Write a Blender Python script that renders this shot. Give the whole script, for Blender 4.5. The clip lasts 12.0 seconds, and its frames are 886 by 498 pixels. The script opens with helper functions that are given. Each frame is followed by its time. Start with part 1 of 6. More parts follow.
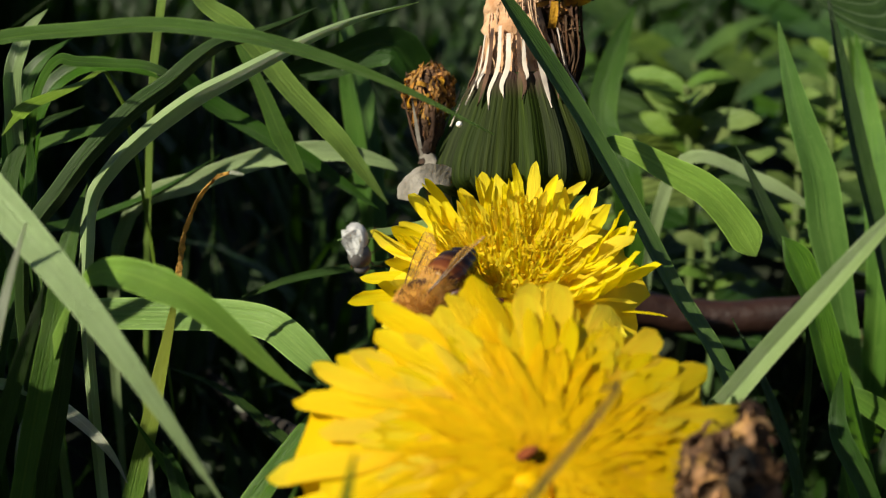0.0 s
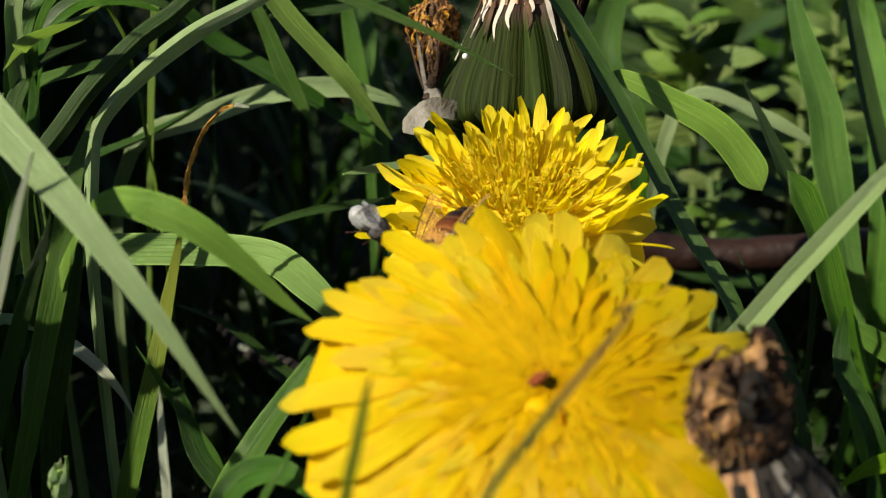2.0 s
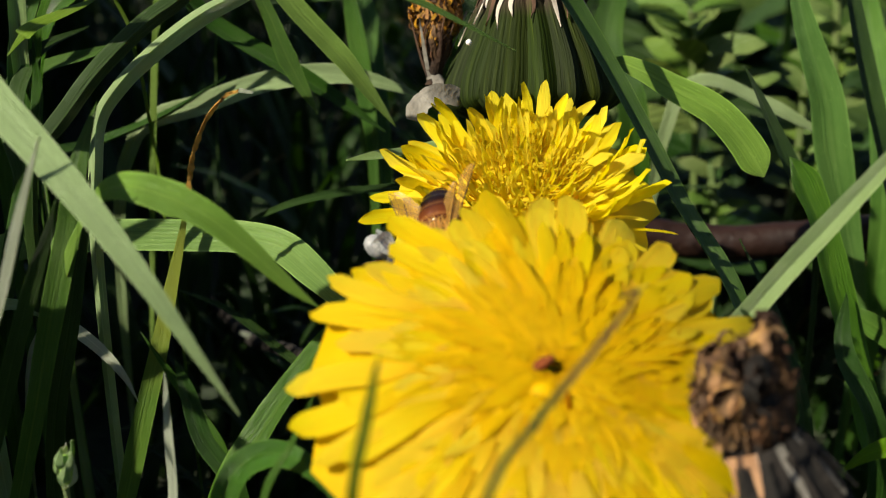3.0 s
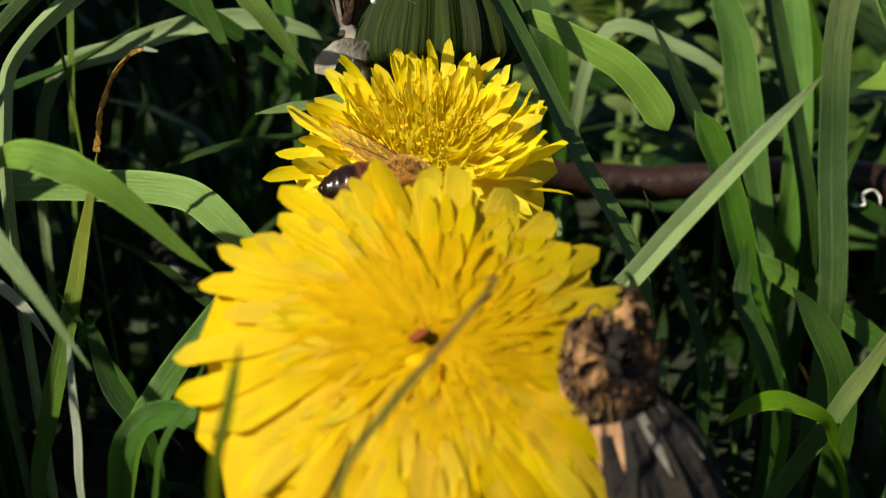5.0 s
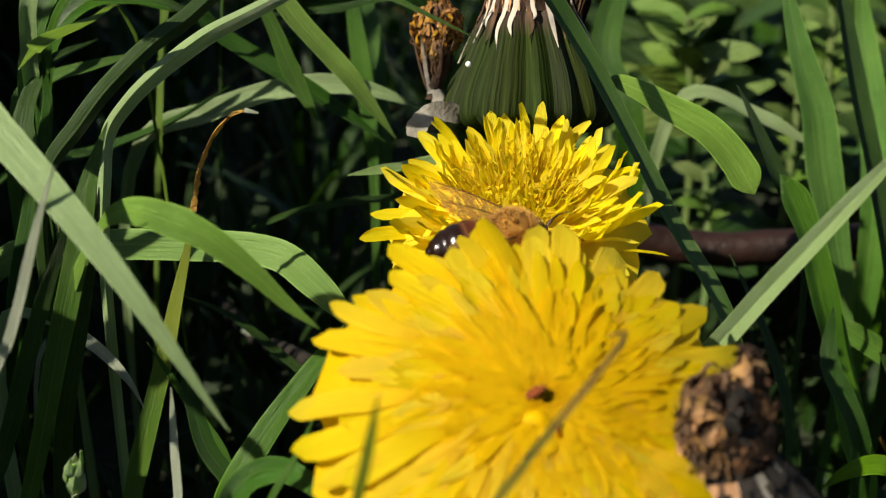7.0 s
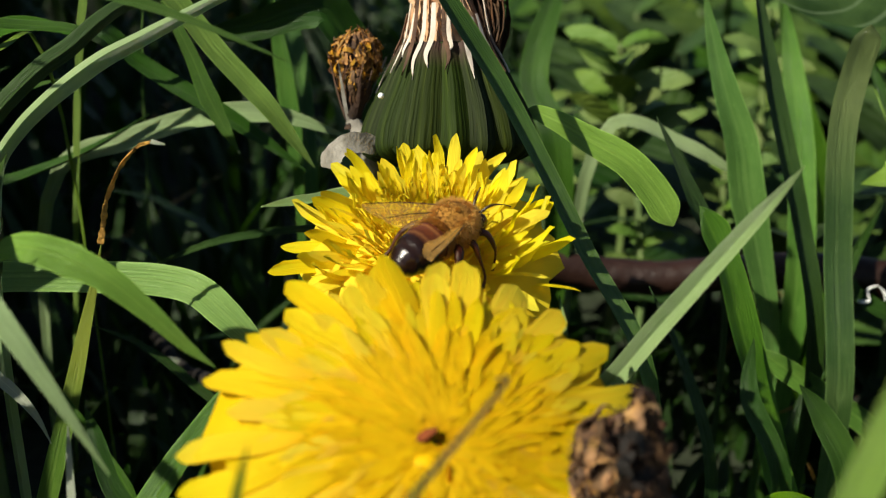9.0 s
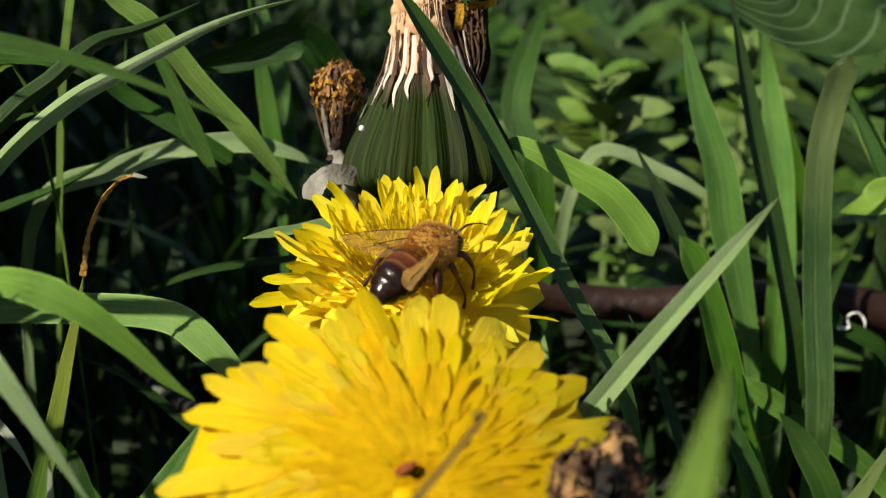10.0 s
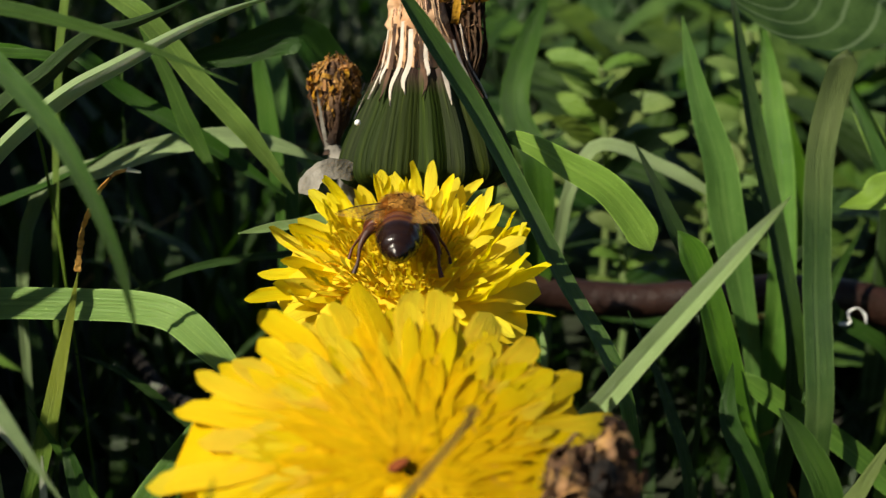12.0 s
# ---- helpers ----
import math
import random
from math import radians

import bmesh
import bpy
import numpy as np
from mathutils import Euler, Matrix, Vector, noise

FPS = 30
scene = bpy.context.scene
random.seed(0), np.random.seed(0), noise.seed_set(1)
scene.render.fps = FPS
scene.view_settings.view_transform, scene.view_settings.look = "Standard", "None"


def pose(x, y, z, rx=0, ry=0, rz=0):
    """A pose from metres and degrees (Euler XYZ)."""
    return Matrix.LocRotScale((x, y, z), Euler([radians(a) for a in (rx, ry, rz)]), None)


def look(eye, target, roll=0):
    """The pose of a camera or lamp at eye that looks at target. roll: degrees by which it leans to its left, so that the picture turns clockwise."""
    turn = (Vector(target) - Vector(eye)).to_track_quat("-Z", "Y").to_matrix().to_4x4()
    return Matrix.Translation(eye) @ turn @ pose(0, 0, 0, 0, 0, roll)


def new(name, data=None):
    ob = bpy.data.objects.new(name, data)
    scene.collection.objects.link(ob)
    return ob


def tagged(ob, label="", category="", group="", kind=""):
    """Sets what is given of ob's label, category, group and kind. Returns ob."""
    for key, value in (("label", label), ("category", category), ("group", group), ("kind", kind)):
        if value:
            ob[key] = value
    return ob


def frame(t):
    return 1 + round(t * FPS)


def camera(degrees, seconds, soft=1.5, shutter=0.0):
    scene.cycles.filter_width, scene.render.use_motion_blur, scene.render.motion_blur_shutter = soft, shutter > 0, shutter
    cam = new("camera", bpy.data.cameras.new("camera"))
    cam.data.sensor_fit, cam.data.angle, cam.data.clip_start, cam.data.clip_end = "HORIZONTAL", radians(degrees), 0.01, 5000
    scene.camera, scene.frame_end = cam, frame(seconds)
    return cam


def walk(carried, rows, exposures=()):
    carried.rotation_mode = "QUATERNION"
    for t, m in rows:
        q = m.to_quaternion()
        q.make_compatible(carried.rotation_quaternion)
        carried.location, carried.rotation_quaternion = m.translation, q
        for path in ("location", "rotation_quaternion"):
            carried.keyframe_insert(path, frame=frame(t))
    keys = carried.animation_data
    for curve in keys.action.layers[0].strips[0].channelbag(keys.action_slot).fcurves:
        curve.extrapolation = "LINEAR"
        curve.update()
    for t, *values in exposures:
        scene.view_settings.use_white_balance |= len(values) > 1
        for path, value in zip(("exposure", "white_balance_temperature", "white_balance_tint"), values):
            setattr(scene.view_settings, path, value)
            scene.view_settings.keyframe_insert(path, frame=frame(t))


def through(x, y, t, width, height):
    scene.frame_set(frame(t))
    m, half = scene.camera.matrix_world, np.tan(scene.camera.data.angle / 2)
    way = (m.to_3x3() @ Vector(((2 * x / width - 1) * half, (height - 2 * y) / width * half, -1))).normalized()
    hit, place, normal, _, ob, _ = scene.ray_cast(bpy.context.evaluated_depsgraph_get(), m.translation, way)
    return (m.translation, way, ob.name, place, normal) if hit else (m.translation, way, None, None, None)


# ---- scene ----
cam = camera(38.0, 12.0, soft=1.05, shutter=0.4)
cam.data.dof.use_dof = True
cam.data.dof.focus_distance = 0.122
cam.data.dof.aperture_fstop = 40
PATH = [
    (0.0, 1.47, -106.14, 111.55, 67.457, -0.009, 0.291),
    (0.5, 0.63, -106.16, 111.17, 66.774, -0.026, 0.179),
    (1.0, 0.59, -106.34, 110.76, 66.205, 0.017, 0.120),
    (1.5, 0.26, -106.25, 110.16, 65.731, 0.044, 0.130),
    (2.0, 0.50, -106.48, 110.11, 65.189, 0.024, 0.068),
    (2.5, 0.00, -107.00, 110.00, 65.001, -0.000, -0.000),
    (4.3, 0.78, -106.36, 111.63, 63.739, -0.325, -0.022),
    (4.4, 1.71, -106.63, 112.13, 63.580, -0.409, -0.540),
    (4.5, 2.64, -106.91, 112.67, 61.703, -0.383, -0.553),
    (5.0, 5.52, -107.61, 115.66, 60.470, -1.051, -1.305),
    (5.1, 4.96, -107.98, 116.58, 60.710, -0.686, -1.092),
    (5.2, 4.43, -108.34, 117.54, 60.760, -0.627, -1.207),
    (5.5, 4.38, -108.77, 116.80, 61.873, -0.940, -0.977),
    (5.9, 3.43, -108.35, 117.22, 63.083, -0.802, -0.470),
    (6.0, 3.20, -108.25, 117.37, 63.045, -1.061, -0.614),
    (6.2, 2.05, -108.28, 116.72, 62.545, -0.637, -0.058),
    (6.5, 0.34, -108.33, 115.89, 63.113, -0.768, 0.094),
    (7.0, 0.02, -108.47, 115.03, 63.582, -0.664, 0.234),
    (7.5, 1.36, -107.36, 115.16, 63.741, -0.850, 0.074),
    (7.7, 2.27, -106.32, 115.52, 64.096, -1.152, -0.659),
    (9.3, 4.79, -106.78, 115.91, 64.605, -1.504, -1.401),
    (9.5, 4.30, -107.06, 116.25, 64.932, -1.524, -1.595),
    (10.0, 5.34, -107.01, 116.93, 65.413, -1.548, -1.814),
    (10.5, 5.86, -107.58, 116.40, 65.257, -1.316, -1.399),
    (11.0, 6.14, -107.13, 115.78, 65.211, -1.436, -1.643),
    (11.5, 6.24, -106.69, 116.41, 65.243, -1.503, -1.843),
    (11.8, 6.09, -106.52, 116.39, 65.467, -1.495, -2.130),
    (12.0, 6.07, -106.39, 116.48, 65.261, -1.439, -1.675),
]
walk(cam, [(t, pose(x / 1000, y / 1000, z / 1000, rx, ry, rz)) for t, x, y, z, rx, ry, rz in PATH],
     exposures=[(0.0, 0.42, 6500, 10), (7.7, 0.43, 6450, 10), (9.3, 0.50, 6250, 8), (11.0, 0.44, 6400, 9), (12.0, 0.40, 6500, 10)])

# ---- light: clear spring sun from the left, open sky ----
SUN_WAY = Vector((-0.64, -0.36, 0.68)).normalized()
world = bpy.data.worlds.new("sky")
scene.world = world
world.use_nodes = True
wn = world.node_tree.nodes
sky = wn.new("ShaderNodeTexSky")
sky.sky_type = "NISHITA"
sky.sun_disc = False
sky.sun_elevation = math.asin(SUN_WAY.z)
sky.sun_rotation = math.atan2(SUN_WAY.x, SUN_WAY.y)
wn["Background"].inputs["Strength"].default_value = 0.055
world.node_tree.links.new(sky.outputs["Color"], wn["Background"].inputs["Color"])
sun = new("sun", bpy.data.lights.new("sun", "SUN"))
sun.data.energy = 5.5
sun.data.angle = radians(0.53)
sun.data.color = (1.0, 0.925, 0.74)
sun.matrix_basis = look(SUN_WAY * 2, (0, 0, 0))
scene.view_settings.exposure = 0.42


# ---- materials ----
class Net:
    """Short names for building a node material."""

    def __init__(self, name):
        self.mat = bpy.data.materials.new(name)
        self.mat.use_nodes = True
        self.tree = self.mat.node_tree
        self.tree.nodes.clear()
        self.out = self.add("ShaderNodeOutputMaterial")

    def add(self, kind, **values):
        n = self.tree.nodes.new(kind)
        for key, value in values.items():
            n.inputs[key.replace("_", " ")].default_value = value
        return n

    def link(self, a, b):
        self.tree.links.new(a, b)

    def coords(self, which="Object"):
        return self.add("ShaderNodeTexCoord").outputs[which]

    def noise(self, vec, scale, detail=3.0, rough=0.55):
        n = self.add("ShaderNodeTexNoise", Scale=scale, Detail=detail, Roughness=rough)
        self.link(vec, n.inputs["Vector"])
        return n.outputs["Fac"]

    def stretch(self, vec, scale):
        m = self.add("ShaderNodeMapping")
        m.inputs["Scale"].default_value = scale
        self.link(vec, m.inputs["Vector"])
        return m.outputs["Vector"]

    def ramp(self, fac, *stops):
        n = self.add("ShaderNodeValToRGB")
        while len(n.color_ramp.elements) < len(stops):
            n.color_ramp.elements.new(0.5)
        for e, (at, col) in zip(n.color_ramp.elements, stops):
            e.position = at
            e.color = (*col, 1)
        self.link(fac, n.inputs["Fac"])
        return n.outputs["Color"]

    def mix(self, fac, a, b, how="MIX"):
        n = self.tree.nodes.new("ShaderNodeMix")
        n.data_type = "RGBA"
        n.blend_type = how
        for value, slot in ((fac, 0), (a, 6), (b, 7)):
            if isinstance(value, (int, float)):
                n.inputs[slot].default_value = value
            elif isinstance(value, tuple):
                n.inputs[slot].default_value = (*value, 1)
            else:
                self.link(value, n.inputs[slot])
        return n.outputs[2]

    def maths(self, how, a, b=0.5):
        n = self.tree.nodes.new("ShaderNodeMath")
        n.operation = how
        for k, v in enumerate((a, b)):
            if isinstance(v, (int, float)):
                n.inputs[k].default_value = v
            else:
                self.link(v, n.inputs[k])
        return n.outputs[0]

    def vary(self, col, hue=0.02, sat=0.15, val=0.3, island=False):
        """Each object (or each joined piece) a little apart in colour."""
        if island:
            r = self.add("ShaderNodeNewGeometry").outputs["Random Per Island"]
        else:
            r = self.add("ShaderNodeObjectInfo").outputs["Random"]
        n = self.add("ShaderNodeHueSaturation")
        self.link(col, n.inputs["Color"])
        r2 = self.maths("FRACT", self.maths("MULTIPLY", r, 7.31))
        r3 = self.maths("FRACT", self.maths("MULTIPLY", r, 17.77))
        for slot, rnd, mid, amp in (("Hue", r, 0.5, hue), ("Saturation", r2, 1.0, sat), ("Value", r3, 1.0, val)):
            m = self.add("ShaderNodeMapRange")
            m.inputs["To Min"].default_value = mid - amp
            m.inputs["To Max"].default_value = mid + amp
            self.link(rnd, m.inputs["Value"])
            self.link(m.outputs["Result"], n.inputs[slot])
        return n.outputs["Color"]

    def surface(self, col, rough=0.5, bump=None, height=0.0002, through=0.0, tint=None, spec=0.5, metal=0.0, sheen=0.0):
        p = self.add("ShaderNodeBsdfPrincipled")
        p.inputs["Metallic"].default_value = metal
        p.inputs["Specular IOR Level"].default_value = spec
        p.inputs["Sheen Weight"].default_value = sheen
        if isinstance(rough, (int, float)):
            p.inputs["Roughness"].default_value = rough
        else:
            self.link(rough, p.inputs["Roughness"])
        if isinstance(col, tuple):
            p.inputs["Base Color"].default_value = (*col, 1)
        else:
            self.link(col, p.inputs["Base Color"])
        normal = None
        if bump is not None:
            b = self.add("ShaderNodeBump", Strength=1.0, Distance=height)
            self.link(bump, b.inputs["Height"])
            normal = b.outputs["Normal"]
            self.link(normal, p.inputs["Normal"])
        end = p.outputs["BSDF"]
        if through > 0:
            t = self.add("ShaderNodeBsdfTranslucent")
            lit = self.mix(1.0, col, tint or (1, 1, 1), "MULTIPLY")
            self.link(lit, t.inputs["Color"])
            m = self.add("ShaderNodeMixShader", Fac=through)
            self.link(end, m.inputs[1])
            self.link(t.outputs["BSDF"], m.inputs[2])
            end = m.outputs["Shader"]
        self.link(end, self.out.inputs["Surface"])
        return self.mat


def grass_material(name, dark, mid, light, island=False, rough=0.38, dry=0.0, ripe_or_lit_top=None, through=0.36, spec=0.42):
    n = Net(name)
    uv = n.coords("UV")
    ob = n.coords("Object")
    veins = n.noise(n.stretch(uv, (26, 0.6, 1)), 1.0, 2.0)
    blotch = n.noise(n.stretch(ob, (1, 1, 1)), 90, 4.0)
    fleck = n.noise(n.stretch(uv, (11, 46, 1)), 1.0, 4.0, 0.7)
    col = n.ramp(n.maths("ADD", n.maths("MULTIPLY", veins, 0.26), n.maths("MULTIPLY", blotch, 0.78)), (0.28, dark), (0.52, mid), (0.78, light))
    col = n.mix(n.ramp(fleck, (0.60, (0, 0, 0)), (0.70, (0.6, 0.6, 0.6))), col, tuple(min(1, c * 1.5 + 0.012) for c in light))
    sep = n.add("ShaderNodeSeparateXYZ")
    n.link(uv, sep.inputs[0])
    rib = n.maths("ABSOLUTE", n.maths("SUBTRACT", sep.outputs["X"], 0.5))
    edge = n.maths("ADD", rib, n.maths("MULTIPLY", n.noise(n.stretch(uv, (3, 9, 1)), 1.0, 3.0), 0.05))
    col = n.mix(n.ramp(edge, (0.485, (0, 0, 0)), (0.52, (0.5, 0.5, 0.5))), col, tuple(min(1, c * 1.9 + 0.012) for c in light))
    fine = n.noise(n.stretch(uv, (75, 1.6, 1)), 1.0, 3.0)
    col = n.mix(n.ramp(fine, (0.45, (0, 0, 0)), (0.75, (0.45, 0.45, 0.45))), col, tuple(min(1, c * 1.2) for c in light))
    col = n.mix(n.ramp(rib, (0.015, (0.25, 0.25, 0.25)), (0.07, (0, 0, 0))), col, tuple(min(1, c * 1.35 + 0.006) for c in light))
    # Colour of the upper part: ripe tips, and the painted sunlit tops of GRASS_RIBBED.
    if ripe_or_lit_top:
        col = n.mix(n.ramp(sep.outputs["Y"], (0.46, (0, 0, 0)), (0.66, (0.9, 0.9, 0.9))), col, ripe_or_lit_top)
    if dry:
        col = n.mix(n.ramp(n.noise(ob, 55, 3.0), (0.5 - 0.2 * dry, (0, 0, 0)), (0.6, (1, 1, 1))), col, (0.42, 0.30, 0.12))
    col = n.vary(col, 0.010, 0.10, 0.22 if island else 0.12, island)
    return n.surface(col, n.ramp(fleck, (0.35, (rough - 0.08,) * 3), (0.7, (rough + 0.1,) * 3)), n.maths("ADD", veins, n.maths("MULTIPLY", fine, 0.6)), 0.0002, through=through, tint=(0.86, 1.0, 0.26), spec=spec)


GRASS = grass_material("grass", (0.025, 0.082, 0.008), (0.061, 0.161, 0.017), (0.136, 0.262, 0.040))
GRASS_MID = grass_material("grass_mid", (0.046, 0.126, 0.015), (0.099, 0.226, 0.028), (0.188, 0.341, 0.057))
GRASS_LIGHT = grass_material("grass_light", (0.105, 0.230, 0.014), (0.181, 0.339, 0.023), (0.275, 0.448, 0.047))
GRASS_SOFT = grass_material("grass_soft", (0.128, 0.241, 0.040), (0.206, 0.353, 0.063), (0.323, 0.491, 0.106))
GRASS_PALE = grass_material("grass_pale", (0.21, 0.325, 0.115), (0.31, 0.455, 0.175), (0.43, 0.58, 0.275), rough=0.36)
# Darkened copy of GRASS for shaded blades: shade put into the colour.
GRASS_SHADED = grass_material("grass_shaded", (0.010, 0.032, 0.004), (0.021, 0.056, 0.007), (0.046, 0.095, 0.015), through=0.12, spec=0.25)
GRASS_YELLOW = grass_material("grass_yellow", (0.068, 0.120, 0.010), (0.148, 0.190, 0.017), (0.274, 0.290, 0.034))
# Yellow-green is its own colour; the darker lower part has shade painted in.
GRASS_RIPE = grass_material("grass_ripe", (0.039, 0.117, 0.012), (0.091, 0.202, 0.021), (0.169, 0.299, 0.046), ripe_or_lit_top=(0.27, 0.34, 0.035))
GRASS_RUSSET = grass_material("grass_russet", (0.06, 0.11, 0.015), (0.12, 0.17, 0.025), (0.20, 0.25, 0.05), ripe_or_lit_top=(0.30, 0.185, 0.05))
# Paler above, dark green below: the sunlit top is put into the colour.
GRASS_RIBBED = grass_material("grass_ribbed", (0.014, 0.051, 0.005), (0.034, 0.097, 0.011), (0.122, 0.208, 0.044), ripe_or_lit_top=(0.169, 0.234, 0.058), through=0.16)
GRASS_WHITE = grass_material("grass_white", (0.36, 0.41, 0.27), (0.56, 0.60, 0.46), (0.76, 0.78, 0.68), rough=0.3)
# Field grass near black: the shade between the blades is put into its colour.
GRASS_FIELD_SHADED = grass_material("grass_field_shaded", (0.007, 0.023, 0.002), (0.014, 0.040, 0.005), (0.033, 0.071, 0.011), island=True)
GRASS_DEAD = grass_material("grass_dead", (0.200, 0.120, 0.040), (0.340, 0.200, 0.050), (0.460, 0.300, 0.120), island=True, rough=0.6)


def leaf_material(name, dark, light, vein):
    n = Net(name)
    uv = n.coords("UV")
    ob = n.coords("Object")
    big = n.noise(ob, 160, 4.0)
    col = n.ramp(big, (0.3, dark), (0.72, light))
    rib = n.add("ShaderNodeTexWave", Scale=1.0, Distortion=1.2, Detail=2.0)
    rib.bands_direction = "DIAGONAL"
    n.link(n.stretch(uv, (2.2, 3.2, 1)), rib.inputs["Vector"])
    col = n.mix(n.ramp(rib.outputs["Fac"], (0.9, (0, 0, 0)), (0.99, (0.32, 0.32, 0.32))), col, vein)
    col = n.vary(col, 0.015, 0.1, 0.2)
    h = n.maths("ADD", n.maths("MULTIPLY", rib.outputs["Fac"], -0.5), n.noise(ob, 420, 3.0))
    return n.surface(col, 0.5, h, 0.0003, through=0.3, tint=(0.9, 1.0, 0.3), spec=0.2)


LEAF = leaf_material("leaf", (0.022, 0.054, 0.007), (0.065, 0.117, 0.018), (0.098, 0.160, 0.056))
LEAF_DARK = leaf_material("leaf_dark", (0.013, 0.036, 0.006), (0.036, 0.078, 0.016), (0.15, 0.22, 0.11))
LEAF_BRIGHT = leaf_material("leaf_bright", (0.078, 0.143, 0.023), (0.156, 0.230, 0.051), (0.202, 0.276, 0.101))


def petal_material(name, tip, mid, base, through=0.50):
    n = Net(name)
    uv = n.coords("UV")
    sep = n.add("ShaderNodeSeparateXYZ")
    n.link(uv, sep.inputs[0])
    streak = n.noise(n.stretch(uv, (14, 0.8, 1)), 1.0, 2.0)
    along = n.maths("ADD", sep.outputs["Y"], n.maths("MULTIPLY", n.maths("SUBTRACT", streak, 0.5), 0.25))
    col = n.ramp(along, (0.08, base), (0.45, mid), (0.85, tip))
    col = n.mix(n.ramp(n.noise(n.coords("Object"), 700, 3.0), (0.35, (0, 0, 0)), (0.8, (0.35, 0.35, 0.35))), col, tuple(min(1.0, c * 1.1) for c in tip))
    col = n.mix(n.ramp(streak, (0.36, (0.5, 0.5, 0.5)), (0.5, (0, 0, 0))), col, tuple(c * k for c, k in zip(base, (0.96, 0.86, 0.8))))
    col = n.vary(col, 0.006, 0.03, 0.06)
    return n.surface(col, 0.6, streak, 0.00018, through=through, tint=(1.0, 0.98, 0.4), spec=0.12)


PETAL = petal_material("petal", (0.78, 0.625, 0.012), (0.81, 0.61, 0.008), (0.84, 0.56, 0.005))
PETAL_LIGHT = petal_material("petal_light", (0.94, 0.80, 0.028), (0.94, 0.77, 0.018), (0.94, 0.71, 0.011), 0.50)
PETAL_DEEP = petal_material("petal_deep", (0.86, 0.63, 0.009), (0.87, 0.605, 0.006), (0.88, 0.55, 0.005))


def plain(name, a, b, scale, rough=0.6, height=0.0002, through=0.0, spec=0.4, fine=0.0, island=False, sheen=0.0, vary=0.15):
    n = Net(name)
    ob = n.coords("Object")
    f = n.noise(ob, scale, 5.0, 0.6)
    col = n.ramp(f, (0.32, a), (0.7, b))
    if fine:
        col = n.mix(n.ramp(n.noise(ob, scale * 4, 3.0), (0.45, (0, 0, 0)), (0.7, (fine,) * 3)), col, tuple(c * 0.3 for c in a))
    col = n.vary(col, 0.01, 0.1, vary, island)
    return n.surface(col, rough, n.noise(ob, scale * 3, 4.0), height, through=through, spec=spec, sheen=sheen)


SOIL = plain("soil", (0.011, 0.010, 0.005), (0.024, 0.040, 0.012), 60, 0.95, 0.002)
STEM = plain("stem", (0.10, 0.16, 0.05), (0.16, 0.20, 0.08), 300, 0.45)
STEM_BROWN = plain("stem_brown", (0.014, 0.006, 0.004), (0.034, 0.015, 0.010), 120, 0.5, 0.0004, fine=0.5)
BRACT = None
WITHER = plain("withered", (0.020, 0.010, 0.006), (0.170, 0.082, 0.034), 330, 0.85, 0.0004, fine=0.5, island=True, vary=0.22)
# Withered dark brown; on the crown and collar it also carries painted shade.
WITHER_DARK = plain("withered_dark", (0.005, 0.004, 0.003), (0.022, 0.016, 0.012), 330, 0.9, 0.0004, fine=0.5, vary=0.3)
WITHER_TAN = plain("withered_tan", (0.20, 0.095, 0.03), (0.50, 0.29, 0.12), 420, 0.85, 0.0003, fine=0.4, island=True, vary=0.3)
WITHER_ORANGE = plain("withered_orange", (0.11, 0.040, 0.007), (0.55, 0.27, 0.04), 600, 0.7, 0.0003, fine=0.6, island=True, vary=0.35)
PAPER = plain("dry_paper", (0.15, 0.135, 0.11), (0.33, 0.30, 0.255), 380, 0.75, 0.0003, through=0.2)
PAPPUS = plain("pappus", (0.62, 0.50, 0.38), (0.80, 0.74, 0.64), 300, 0.8, 0.0002, through=0.25, island=True, vary=0.2)
PAPPUS_TAN = plain("pappus_tan", (0.36, 0.19, 0.10), (0.62, 0.43, 0.28), 350, 0.85, 0.0003, island=True, vary=0.25)
FLORET_RED = plain("dark_floret", (0.13, 0.032, 0.003), (0.30, 0.085, 0.007), 800, 1.0, spec=0.0)
DRY_STEM = plain("dry_stem", (0.22, 0.115, 0.028), (0.60, 0.36, 0.10), 700, 0.8, 0.0003, fine=0.5)
WHITE_BIT = plain("white_fibre", (0.7, 0.7, 0.68), (0.82, 0.82, 0.80), 300, 0.5)


def bract_material():
    n = Net("bract")
    uv = n.coords("UV")
    ob = n.coords("Object")
    v = n.noise(n.stretch(uv, (5, 1.0, 1)), 1.0, 4.0)
    col = n.ramp(v, (0.26, (0.004, 0.007, 0.001)), (0.52, (0.018, 0.028, 0.004)), (0.84, (0.072, 0.095, 0.018)))
    sep = n.add("ShaderNodeSeparateXYZ")
    n.link(uv, sep.inputs[0])
    col = n.mix(n.ramp(sep.outputs["Y"], (0.74, (0, 0, 0)), (0.95, (0.9, 0.9, 0.9))), col, (0.085, 0.050, 0.04))
    col = n.vary(col, 0.012, 0.1, 0.18)
    return n.surface(col, 0.7, v, 0.0004, through=0.05, spec=0.12)


BRACT = bract_material()

# bee surfaces
BEE_ABDOMEN = None


